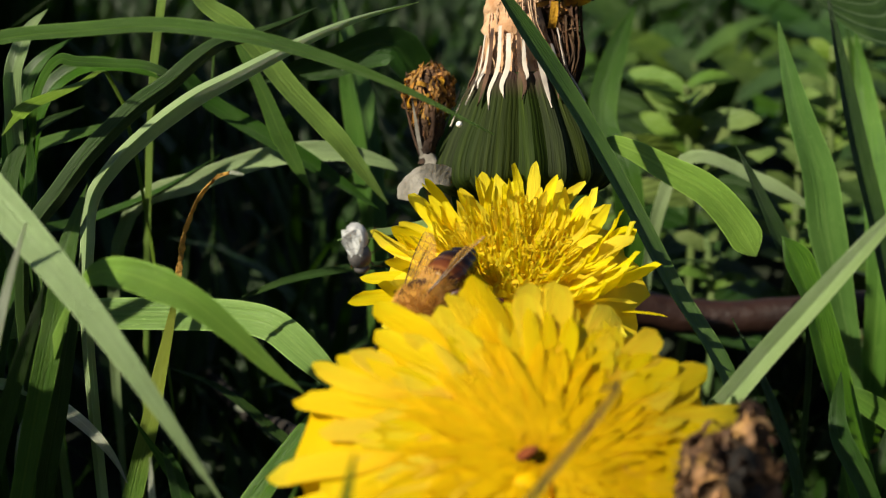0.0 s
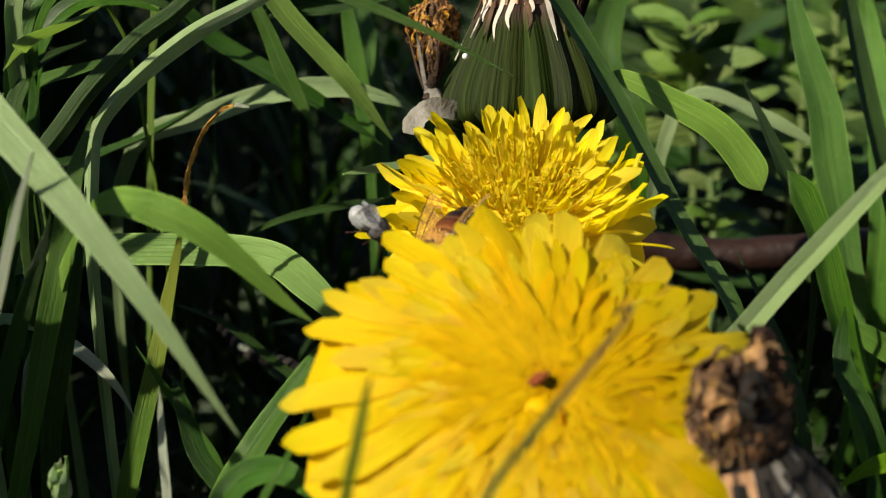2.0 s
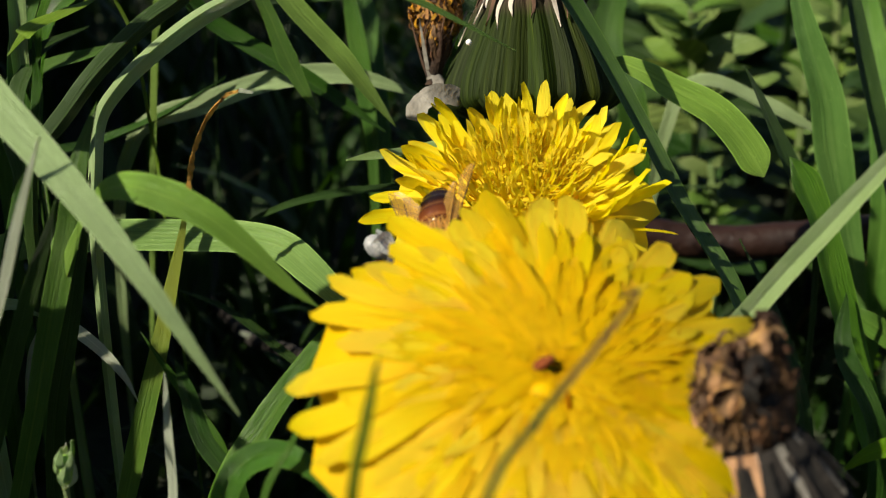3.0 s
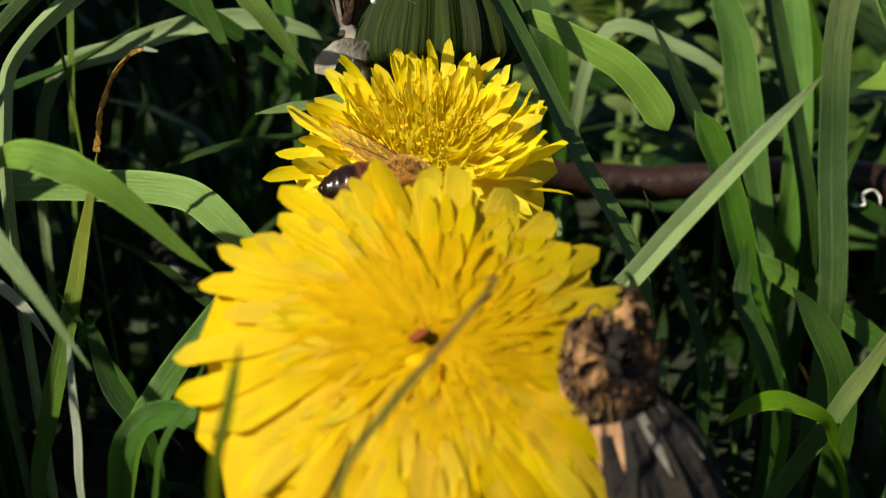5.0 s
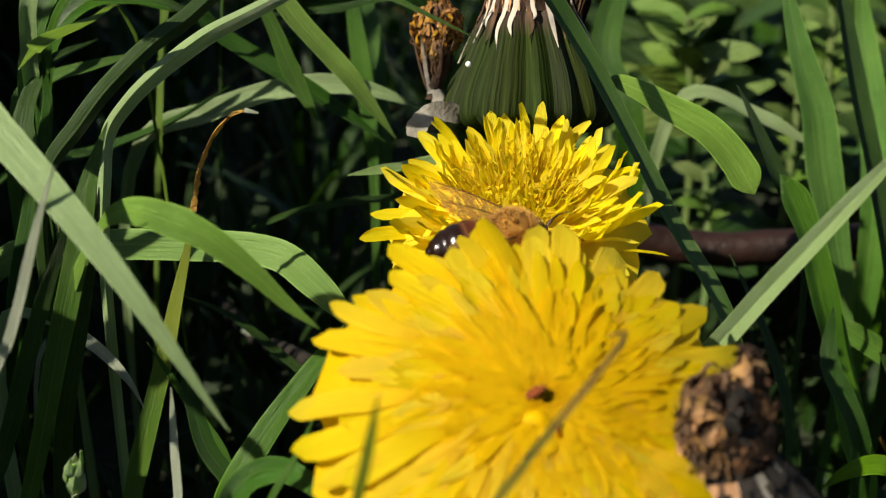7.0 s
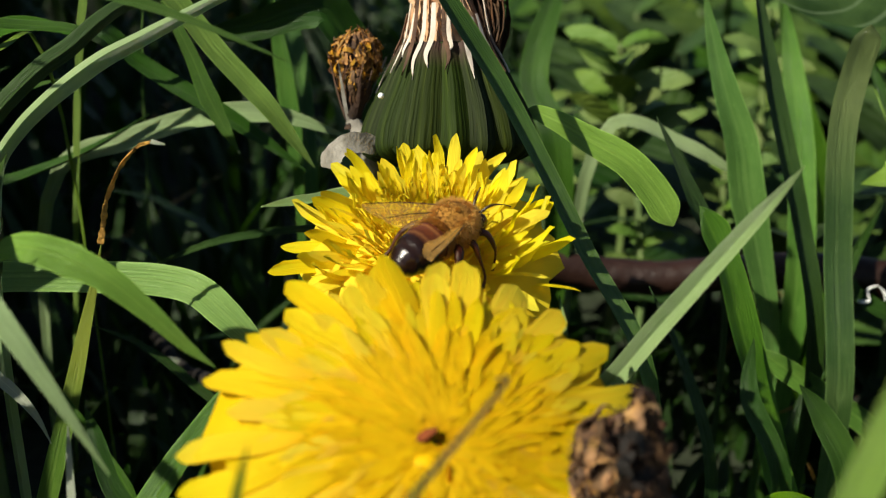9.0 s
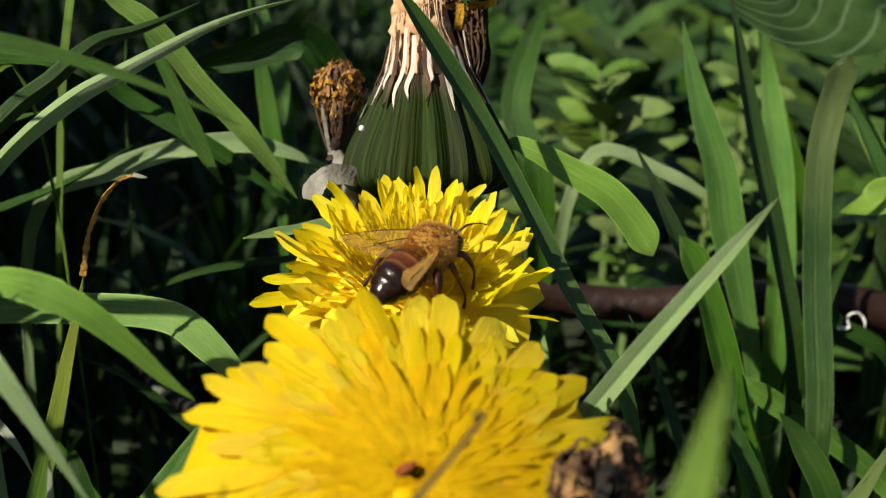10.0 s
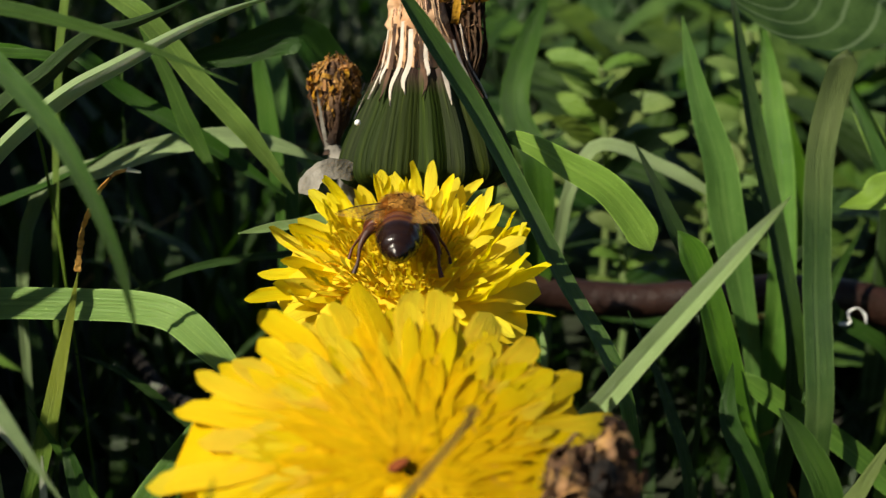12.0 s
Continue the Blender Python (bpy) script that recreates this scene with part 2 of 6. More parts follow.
def abdomen_material():
    n = Net("bee_abdomen")
    ob = n.coords("Object")
    sep = n.add("ShaderNodeSeparateXYZ")
    n.link(ob, sep.inputs[0])
    x = n.maths("ADD", sep.outputs["X"], n.maths("MULTIPLY", n.maths("SUBTRACT", n.noise(ob, 900, 3.0), 0.5), 0.0004))
    band = n.maths("FRACT", n.maths("MULTIPLY", x, 1 / 0.00135))
    col = n.ramp(band, (0.0, (0.070, 0.018, 0.005)), (0.55, (0.110, 0.030, 0.008)), (0.80, (0.20, 0.075, 0.020)), (0.97, (0.075, 0.020, 0.006)))
    col = n.mix(n.ramp(n.maths("MULTIPLY", x, -200.0), (0.48, (0, 0, 0)), (0.70, (0.97,) * 3)), col, (0.010, 0.0045, 0.003))
    return n.surface(col, n.ramp(n.noise(ob, 1500, 3.0), (0.3, (0.14,) * 3), (0.7, (0.26,) * 3)), n.noise(ob, 3500, 3.0), 0.00003, spec=0.4)


BEE_ABDOMEN = abdomen_material()
BEE_DARK = plain("bee_cuticle", (0.020, 0.010, 0.006), (0.060, 0.026, 0.012), 900, 0.35, 0.00005)
BEE_FUR = plain("bee_fur", (0.62, 0.33, 0.06), (0.88, 0.56, 0.15), 500, 0.75, 0.00002, through=0.3, island=True, vary=0.2)
BEE_PELT = plain("bee_pelt", (0.26, 0.11, 0.025), (0.52, 0.27, 0.06), 900, 0.85, 0.00012)
BEE_FUR_DARK = plain("bee_fur_dark", (0.035, 0.014, 0.006), (0.13, 0.055, 0.018), 500, 0.75, 0.00002, island=True, vary=0.25)
BEE_LEG = plain("bee_leg", (0.030, 0.008, 0.003), (0.10, 0.024, 0.007), 700, 0.5, 0.00005)
FLY_DARK = plain("fly_dark", (0.035, 0.032, 0.030), (0.11, 0.10, 0.095), 900, 0.5, 0.00005)
FLY_GREY = plain("fly_grey", (0.20, 0.20, 0.20), (0.55, 0.55, 0.56), 900, 0.45, 0.00005)


def wing_material(name, tint, vein, clear):
    n = Net(name)
    uv = n.coords("UV")
    v = n.add("ShaderNodeTexVoronoi", Scale=1.0)
    v.feature = "DISTANCE_TO_EDGE"
    n.link(n.stretch(uv, (3.2, 5.0, 1)), v.inputs["Vector"])
    line = n.ramp(v.outputs["Distance"], (0.03, (1, 1, 1)), (0.08, (0, 0, 0)))
    p = n.add("ShaderNodeBsdfPrincipled", Roughness=0.25)
    line = n.maths("MULTIPLY", line, 0.55)
    n.link(n.mix(line, tint, vein), p.inputs["Base Color"])
    t = n.add("ShaderNodeBsdfTransparent")
    t.inputs["Color"].default_value = (1.0, 0.96, 0.88, 1)
    m = n.add("ShaderNodeMixShader")
    n.link(n.maths("MULTIPLY", n.maths("SUBTRACT", 1.0, line), clear), m.inputs[0])
    n.link(p.outputs["BSDF"], m.inputs[1])
    n.link(t.outputs["BSDF"], m.inputs[2])
    n.link(m.outputs["Shader"], n.out.inputs["Surface"])
    return n.mat


BEE_WING = wing_material("bee_wing", (0.50, 0.28, 0.06), (0.10, 0.045, 0.015), 0.70)
FLY_WING = wing_material("fly_wing", (0.80, 0.81, 0.80), (0.05, 0.05, 0.05), 0.25)

# ---- mesh helpers (sizes below are millimetres) ----
MM = 0.001


def mm(v):
    return Vector(v) * MM


def to_mesh(name, bm, smooth=True, sharp=60):
    bmesh.ops.recalc_face_normals(bm, faces=bm.faces)
    me = bpy.data.meshes.new(name)
    for f in bm.faces:
        f.smooth = smooth
    if smooth:
        for e in bm.edges:
            if len(e.link_faces) == 2 and e.calc_face_angle(0) > radians(sharp):
                e.smooth = False
    bm.to_mesh(me)
    bm.free()
    return me


def part(name, bm, material, parent, label="", m=None):
    me = bm if isinstance(bm, bpy.types.Mesh) else to_mesh(name, bm)
    if not me.materials:
        me.materials.append(material)
    ob = new(name, me)
    ob.parent = parent
    if m is not None:
        ob.matrix_basis = m
    if label:
        tagged(ob, label)
    return ob


def thing(name, at, label, category, group="", kind=""):
    ob = new(name)
    ob.empty_display_size = 0.005
    ob.location = mm(at)
    return tagged(ob, label, category, group, kind)


def spline(points, per=7):
    """Points on a smooth, even curve through the given ones."""
    pts = [Vector(p) for p in points]
    pts = [pts[0] * 2 - pts[1]] + pts + [pts[-1] * 2 - pts[-2]]
    out = []
    for i in range(1, len(pts) - 2):
        p = pts[i - 1 : i + 3]
        k = [0.0]
        for a, b in zip(p, p[1:]):
            k.append(k[-1] + max(math.sqrt((b - a).length), 1e-6))
        for step in range(per):
            t = k[1] + (k[2] - k[1]) * step / per

            def mixed(a, b, ka, kb):
                return a * ((kb - t) / (kb - ka)) + b * ((t - ka) / (kb - ka))

            a1, a2, a3 = (mixed(p[n], p[n + 1], k[n], k[n + 1]) for n in range(3))
            b1, b2 = mixed(a1, a2, k[0], k[2]), mixed(a2, a3, k[1], k[3])
            out.append(mixed(b1, b2, k[1], k[2]))
    out.append(pts[-2])
    return out


def tube(bm, points, radii, sides=8, cap=True):
    """A round tube along points, in metres."""
    uv = bm.loops.layers.uv.verify()
    rings = []
    side = None
    for i, p in enumerate(points):
        d = (points[min(i + 1, len(points) - 1)] - points[max(i - 1, 0)]).normalized()
        if side is None:
            side = d.orthogonal().normalized()
        side = (side - d * side.dot(d)).normalized()
        up = d.cross(side)
        r = radii(i / (len(points) - 1)) if callable(radii) else radii
        rings.append([bm.verts.new(p + (side * math.cos(a) + up * math.sin(a)) * r) for a in (2 * math.pi * k / sides for k in range(sides))])
    for i in range(len(rings) - 1):
        for k in range(sides):
            f = bm.faces.new((rings[i][k], rings[i][(k + 1) % sides], rings[i + 1][(k + 1) % sides], rings[i + 1][k]))
            for l, (u, v) in zip(f.loops, ((k, i), (k + 1, i), (k + 1, i + 1), (k, i + 1))):
                l[uv].uv = (u / sides, v / (len(rings) - 1))
    if cap:
        bm.faces.new(rings[0])
        bm.faces.new(rings[-1])
    return bm


def ribbon(bm, line, width, thick, facing, fold=0.0, twist=0.0, wave=0.0, across=4):
    """A leaf-like strip with a closed, lens-shaped section along line; width is a function of 0..1."""
    uv = bm.loops.layers.uv.verify()
    n = len(line)
    rows = []
    facing = Vector(facing).normalized()
    keep = None
    for i, p in enumerate(line):
        t = i / (n - 1)
        d = (line[min(i + 1, n - 1)] - line[max(i - 1, 0)]).normalized()
        s = d.cross(facing)
        if s.length < 0.15:
            s = keep or d.orthogonal()
        s.normalize()
        if keep is not None:
            if s.dot(keep) < 0:
                s.negate()
            s = (s * 0.6 + keep * 0.4)
            s = (s - d * s.dot(d)).normalized()
        keep = s
        s = Matrix.Rotation(twist * t, 3, d) @ s
        up = s.cross(d)
        if up.dot(facing) < 0:
            up = -up
        w = max(width(t), 1e-6) * 0.5
        row = []
        for k in range(across + 1):
            u = k / across * 2 - 1
            lift = abs(u) * fold * w + wave * w * math.sin(t * 21 + u * 2.0) * abs(u)
            row.append((p + s * (u * w) + up * lift, up * (thick * (1 - u * u))))
        rows.append(row)
    top, low = [], []
    for row in rows:
        a = [bm.verts.new(q + h) for q, h in row]
        b = [a[0]] + [bm.verts.new(q - h) for q, h in row[1:-1]] + [a[-1]]
        top.append(a)
        low.append(b)
    for i in range(n - 1):
        for k in range(across):
            for grid, flip in ((top, False), (low, True)):
                vs = [grid[i][k], grid[i][k + 1], grid[i + 1][k + 1], grid[i + 1][k]]
                cs = [(k, i), (k + 1, i), (k + 1, i + 1), (k, i + 1)]
                if flip:
                    vs.reverse()
                    cs.reverse()
                f = bm.faces.new(vs)
                for l, (a, b) in zip(f.loops, cs):
                    l[uv].uv = (a / across, b / (n - 1))
    for g in (0, -1):
        ring = top[g] + low[g][1:-1][::-1]
        try:
            bm.faces.new(ring)
        except ValueError:
            pass
    return bm


def taper(w, base=0.55, full=0.22, tip=0.5, end=0.04):
    """Width along a grass blade: narrow foot, even middle, long point."""

    def f(t):
        if t < full:
            k = base + (1 - base) * t / full
        elif t < 1 - tip:
            k = 1.0
        else:
            q = max(0.0, (t - 1 + tip) / tip)
            k = end + (1 - end) * (1 - q ** 1.8)
        return w * MM * k

    return f


def ball(bm, centre, radii, u=16, v=10, m=None):
    got = bmesh.ops.create_uvsphere(bm, u_segments=u, v_segments=v, radius=1.0)["verts"]
    place = Matrix.Translation(mm(centre)) @ (m or Matrix()) @ Matrix.Diagonal((*mm(radii), 1))
    bmesh.ops.transform(bm, matrix=place, verts=got)
    return got


def spikes(bm, roots, length, width, rnd, lean=0.35, sides=3):
    """Fine hairs: a root and a way each, millimetres."""
    for p, n in roots:
        n = (Vector(n) + Vector((rnd.uniform(-1, 1), rnd.uniform(-1, 1), rnd.uniform(-1, 1))) * lean).normalized()
        a = n.orthogonal().normalized()
        b = n.cross(a)
        ln = length * rnd.uniform(0.6, 1.2)
        base = [bm.verts.new(mm(Vector(p) + (a * math.cos(q) + b * math.sin(q)) * width)) for q in (2 * math.pi * k / sides for k in range(sides))]
        top = bm.verts.new(mm(Vector(p) + n * ln))
        for k in range(sides):
            bm.faces.new((base[k], base[(k + 1) % sides], top))
    return bm


# ---- ground ----
def build_ground():
    bm = bmesh.new()
    xs = [-200000, -20000, -3000, -600, -300] + [x for x in range(-200, 261, 10)] + [320, 600, 3000, 20000, 200000]
    ys = [-200000, -20000, -3000, -400, -200] + [y for y in range(-120, 461, 10)] + [520, 800, 4000, 20000, 200000]
    grid = [[bm.verts.new(mm((x, y, 3.0 * noise.noise(Vector((x * 0.03, y * 0.03, 0))) if abs(x) < 350 and abs(y) < 500 else 0))) for x in xs] for y in ys]
    for j in range(len(ys) - 1):
        for i in range(len(xs) - 1):
            bm.faces.new((grid[j][i], grid[j][i + 1], grid[j + 1][i + 1], grid[j + 1][i]))
    me = to_mesh("ground", bm)
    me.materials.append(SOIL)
    return tagged(new("ground", me), "dark soil under the meadow grass", "ground", kind="structure")


build_ground()

# ---- grass blades that can be told apart ----
BLADES = {}


FACING = (0.05, -0.62, 0.78)


def blade(points, width, material=GRASS, label="", fold=0.5, twist=0.0, facing=FACING, tip=0.5, base=0.55, key="", name="grass_shoot", thick=0.11, wave=0.0, full=0.22):
    """One blade of grass, rooted at its first point (millimetres)."""
    root = Vector(points[0])
    line = spline([mm(Vector(p) - root) for p in points], 8)
    bm = bmesh.new()
    if not key and name == "grass_shoot" and facing == FACING:
        own = random.Random(round(points[-1][0] * 7 + points[-1][1] * 13 + width * 31))
        facing = Vector(FACING) + Vector((own.uniform(-0.6, 0.5), own.uniform(-0.3, 0.3), own.uniform(-0.3, 0.25)))
        twist, wave = own.uniform(-28, 28), own.uniform(0.02, 0.08)
    ribbon(bm, line, taper(width, base=base, full=full, tip=tip), thick * MM, facing, fold, radians(twist), wave)
    me = to_mesh(name, bm)
    me.materials.append(material)
    ob = new(name, me)
    ob.location = mm(root)
    if width > 1.3:
        bm = bmesh.new()
        tube(bm, line[:-4], lambda t: min(0.16, width * 0.035) * (1 - 0.75 * t) * MM, 5)
        part("midrib", bm, material, ob)
    tagged(ob, label or "green arching grass blade growing in the meadow", "grass blade", "grass blades among the flowers")
    if key:
        BLADES[key] = ob
    return ob


blade([(-52.5, -12.1, -0.5), (-46.5, -16.1, 80.1), (-40.2, -11.3, 83.4), (-31.7, -19.6, 79.8), (-22.2, -27.4, 72.5), (-13.6, -34.0, 63.1)], 3.05, GRASS_PALE, "pale flat grass blade arching down to a point", tip=0.55, fold=0.12, key='sway_pale')
blade([(-30.2, -12.0, -0.5), (-41.4, -6.0, 30.6), (-37.8, -7.0, 45.0), (-35.2, -8.0, 53.1), (-32.9, -9.0, 59.6), (-30.3, -11.0, 65.1), (-27.5, -15.0, 69.8), (-25.3, -18.0, 72.7), (-22.8, -20.0, 73.9), (-20.1, -20.5, 73.3), (-17.2, -21.0, 72.0), (-14.2, -21.5, 69.6), (-11.3, -22.0, 66.8), (-9.2, -22.5, 65.3)], 2.74, GRASS_SOFT, "broad pale grass blade folded over near its top", base=0.1, facing=(-0.2, -0.62, 0.72), tip=0.42, fold=0.15, key="fold_leaf", full=0.72)
blade([(-55.3, 19.0, -0.5), (-52.3, 15.0, 42.4), (-46.8, 14.0, 51.9), (-41.6, 13.0, 54.0), (-34.2, 12.0, 55.2), (-26.0, 11.0, 55.7), (-19.5, 10.0, 55.9), (-16.0, 9.0, 55.4), (-13.0, 7.5, 53.5), (-10.1, 6.0, 51.1), (-7.5, 4.0, 48.4)], 3.31, GRASS_SOFT, "broad grass blade bent down past a flat stretch", facing=(-0.1, -0.75, 0.6), tip=0.25, base=0.25, fold=0.15)
blade([(-34.7, 7.0, -0.5), (-32.7, 3.0, 59.4), (-32.5, 5.0, 65.5), (-32.4, 8.0, 69.4), (-30.2, 9.0, 72.5), (-27.6, 10.0, 74.9), (-24.9, 11.0, 76.9), (-22.3, 12.0, 78.5), (-19.2, 13.0, 79.9), (-15.5, 14.0, 81.6), (-11.2, 15.0, 83.5), (-6.9, 16.0, 84.9), (-1.5, 17.0, 86.1)], 1.88, GRASS_PALE, "keeled grass blade with one sunlit side", tip=0.5, facing=(0.1, -0.75, 0.55), fold=-0.9, key="sway_keel", full=0.5)
blade([(-39.9, 7.0, -0.5), (-37.9, 3.0, 64.6), (-36.8, 4.0, 67.8), (-34.4, 5.0, 70.8), (-32.0, 6.0, 73.8), (-29.4, 7.0, 76.4), (-26.8, 8.0, 78.6), (-24.3, 9.0, 80.2), (-21.7, 10.0, 82.3), (-19.7, 11.0, 83.5), (-16.7, 12.0, 84.1), (-13.6, 13.0, 85.1), (-11.0, 14.0, 86.2)], 1.87, GRASS_SHADED, "dark keeled grass blade with a bright edge", tip=0.5, facing=(0.5, -0.7, 0.3), fold=-0.7, key="sway_dark")
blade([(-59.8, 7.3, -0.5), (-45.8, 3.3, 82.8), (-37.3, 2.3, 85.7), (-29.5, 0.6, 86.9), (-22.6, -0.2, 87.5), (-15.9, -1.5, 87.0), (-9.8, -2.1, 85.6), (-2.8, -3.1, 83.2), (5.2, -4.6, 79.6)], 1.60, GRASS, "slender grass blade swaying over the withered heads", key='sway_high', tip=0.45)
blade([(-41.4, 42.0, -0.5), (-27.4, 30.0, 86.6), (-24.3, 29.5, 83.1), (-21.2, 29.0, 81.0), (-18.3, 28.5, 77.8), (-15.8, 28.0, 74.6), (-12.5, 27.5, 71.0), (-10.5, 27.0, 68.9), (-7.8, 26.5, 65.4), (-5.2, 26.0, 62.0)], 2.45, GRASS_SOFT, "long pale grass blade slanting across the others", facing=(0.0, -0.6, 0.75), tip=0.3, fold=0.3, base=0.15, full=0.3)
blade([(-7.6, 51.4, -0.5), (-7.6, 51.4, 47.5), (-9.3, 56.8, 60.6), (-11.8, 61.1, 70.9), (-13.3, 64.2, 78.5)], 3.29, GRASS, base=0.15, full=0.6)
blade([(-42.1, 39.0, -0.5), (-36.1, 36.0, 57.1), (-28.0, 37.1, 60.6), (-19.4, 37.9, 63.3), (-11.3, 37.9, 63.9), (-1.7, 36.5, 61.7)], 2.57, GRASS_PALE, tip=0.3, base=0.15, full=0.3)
blade([(-58.0, 34.8, -0.5), (-53.0, 31.8, 52.6), (-39.8, 33.8, 56.9), (-31.9, 35.2, 60.1), (-25.3, 37.0, 64.0)], 2.24, GRASS_SHADED)
blade([(-41.3, 47.2, -0.5), (-31.3, 39.2, 73.2), (-25.9, 37.4, 69.8), (-15.2, 34.4, 64.2), (-6.5, 31.7, 59.2)], 2.22, GRASS_SHADED, tip=0.3, base=0.15, full=0.3, facing=(0.6, -0.6, 0.3))
blade([(-50.0, 30.9, -0.5), (-47.0, 26.9, 65.9), (-43.3, 27.8, 67.9), (-38.4, 28.5, 69.3), (-33.1, 29.1, 70.7)], 1.60, GRASS_MID)
blade([(-36.9, -25.0, -0.5), (-34.9, -26.0, 59.3), (-33.1, -26.0, 63.4), (-31.9, -26.0, 65.6), (-30.7, -25.5, 69.0), (-29.6, -25.0, 72.7), (-28.6, -24.5, 76.1), (-27.6, -24.0, 79.3)], 1.00, GRASS_WHITE, "whitish folded grass blade with dark lines", facing=(-0.35, -0.7, 0.5), tip=0.4, fold=0.9, base=0.3, full=0.3)
blade([(-34.3, 2.0, -0.5), (-33.3, 0.0, 25.8), (-31.4, 0.0, 33.3), (-29.1, 0.0, 41.5), (-27.1, 1.0, 48.7), (-25.8, 2.0, 54.2), (-24.6, 3.0, 59.1), (-23.8, 4.0, 63.0)], 2.24, GRASS_RIPE, "yellow-green grass blade with a withered orange tip", tip=0.75, key="yellow", full=0.35, fold=0.3)
blade([(-21.4, -22.0, -0.5), (-21.4, -23.0, 44.8), (-21.3, -22.0, 49.1), (-21.5, -21.0, 52.6), (-21.7, -20.0, 55.8), (-22.0, -19.0, 57.6)], 1.03, GRASS_WHITE, "short white bleached grass blade", facing=(-0.5, -0.6, 0.6), tip=0.5, fold=0.7)
blade([(-21.9, -13.0, -0.5), (-18.9, -15.0, 42.2), (-15.4, -12.3, 48.0), (-11.0, -9.6, 53.8), (-8.6, -8.0, 57.4)], 2.85, GRASS)
blade([(-16.6, -25.3, -0.5), (-16.6, -28.3, 51.7), (-14.8, -27.8, 55.0), (-12.1, -28.3, 56.3), (-9.1, -29.8, 55.6), (-7.1, -31.0, 53.0)], 2.09, GRASS, "curled green grass blade near the ground")
blade([(-12.7, -31.5, -0.5), (-12.7, -31.5, 54.3), (-10.7, -29.7, 58.0), (-8.8, -27.9, 62.0)], 0.81, GRASS)
blade([(-41.1, -10.0, -0.5), (-40.1, -12.0, 33.8), (-37.9, -12.0, 40.8), (-35.3, -12.0, 49.6), (-33.7, -11.0, 56.1), (-32.2, -10.0, 61.8), (-31.2, -9.0, 65.7), (-30.5, -8.0, 69.6), (-29.9, -6.0, 72.2), (-29.0, -4.0, 75.0)], 2.06, GRASS, "broad grass blade sunlit near its top", facing=(0.2, -0.85, 0.4), tip=0.35, fold=0.3, full=0.5)
blade([(-43.0, -11.0, -0.5), (-42.0, -13.0, 40.3), (-39.6, -13.0, 45.6), (-37.8, -13.0, 50.6), (-35.5, -13.0, 57.3), (-33.0, -13.0, 64.0), (-31.4, -13.0, 67.7), (-30.5, -13.0, 70.3)], 1.56, GRASS_SHADED, facing=(0.4, -0.8, 0.32), fold=0.3)
blade([(-37.8, 0.0, -0.5), (-38.8, -2.0, 25.9), (-38.4, -2.0, 34.6), (-37.2, -2.0, 42.9), (-35.2, -1.0, 51.4), (-33.7, 0.0, 58.3), (-32.7, 1.0, 62.6), (-32.1, 2.0, 66.2)], 1.86, GRASS_SHADED, facing=(0.55, -0.7, 0.32))
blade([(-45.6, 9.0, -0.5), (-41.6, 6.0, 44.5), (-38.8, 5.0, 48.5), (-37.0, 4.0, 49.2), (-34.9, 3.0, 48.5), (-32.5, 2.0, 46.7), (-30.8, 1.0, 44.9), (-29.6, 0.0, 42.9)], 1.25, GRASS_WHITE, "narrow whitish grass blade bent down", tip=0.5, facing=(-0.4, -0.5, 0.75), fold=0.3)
blade([(-18.4, -12.1, -0.5), (-18.4, -12.1, 41.3), (-21.4, -10.2, 45.4), (-22.9, -8.3, 49.5), (-24.1, -6.4, 51.3)], 1.82, GRASS_SHADED)
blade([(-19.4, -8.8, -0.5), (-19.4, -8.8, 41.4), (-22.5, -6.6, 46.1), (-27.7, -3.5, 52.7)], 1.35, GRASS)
blade([(-13.8, 13.2, -0.5), (-13.8, 13.2, 36.4), (-18.7, 15.2, 40.9), (-23.6, 16.8, 44.2), (-30.2, 19.6, 45.5)], 1.11, GRASS_SHADED, "dark grass blade low in the shade")
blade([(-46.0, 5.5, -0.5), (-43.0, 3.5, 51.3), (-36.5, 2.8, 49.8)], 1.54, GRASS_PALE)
blade([(3.1, 28.0, -0.5), (-0.9, 24.0, 56.1), (-5.8, 23.0, 55.9), (-10.1, 22.0, 55.9), (-16.4, 23.0, 54.1), (-22.5, 25.0, 50.6), (-32.0, 28.0, 44.3)], 0.93, GRASS_SHADED, "thin dark grass blade low in the shade")
blade([(-40.7, 11.6, -0.5), (-40.7, 11.6, 61.6), (-43.0, 16.2, 66.5), (-41.4, 20.7, 71.6), (-36.7, 23.9, 73.7)], 3.43, GRASS_SHADED, "short green grass leaf turned to the light", tip=0.8)
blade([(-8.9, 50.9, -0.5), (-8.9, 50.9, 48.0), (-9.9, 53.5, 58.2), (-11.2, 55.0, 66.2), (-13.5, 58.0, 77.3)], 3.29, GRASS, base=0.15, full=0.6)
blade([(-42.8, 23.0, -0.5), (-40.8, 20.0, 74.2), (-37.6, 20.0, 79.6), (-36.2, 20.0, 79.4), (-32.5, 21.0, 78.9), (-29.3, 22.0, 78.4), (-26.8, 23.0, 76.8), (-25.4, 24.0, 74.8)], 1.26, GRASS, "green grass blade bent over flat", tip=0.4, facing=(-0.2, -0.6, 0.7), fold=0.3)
blade([(7.7, 45.4, -0.5), (-4.3, 39.4, 76.0), (-13.5, 39.1, 74.5), (-21.4, 38.4, 72.4)], 4.61, GRASS_SHADED, tip=0.6, base=0.15, full=0.3, facing=(0.5, -0.8, -0.1))
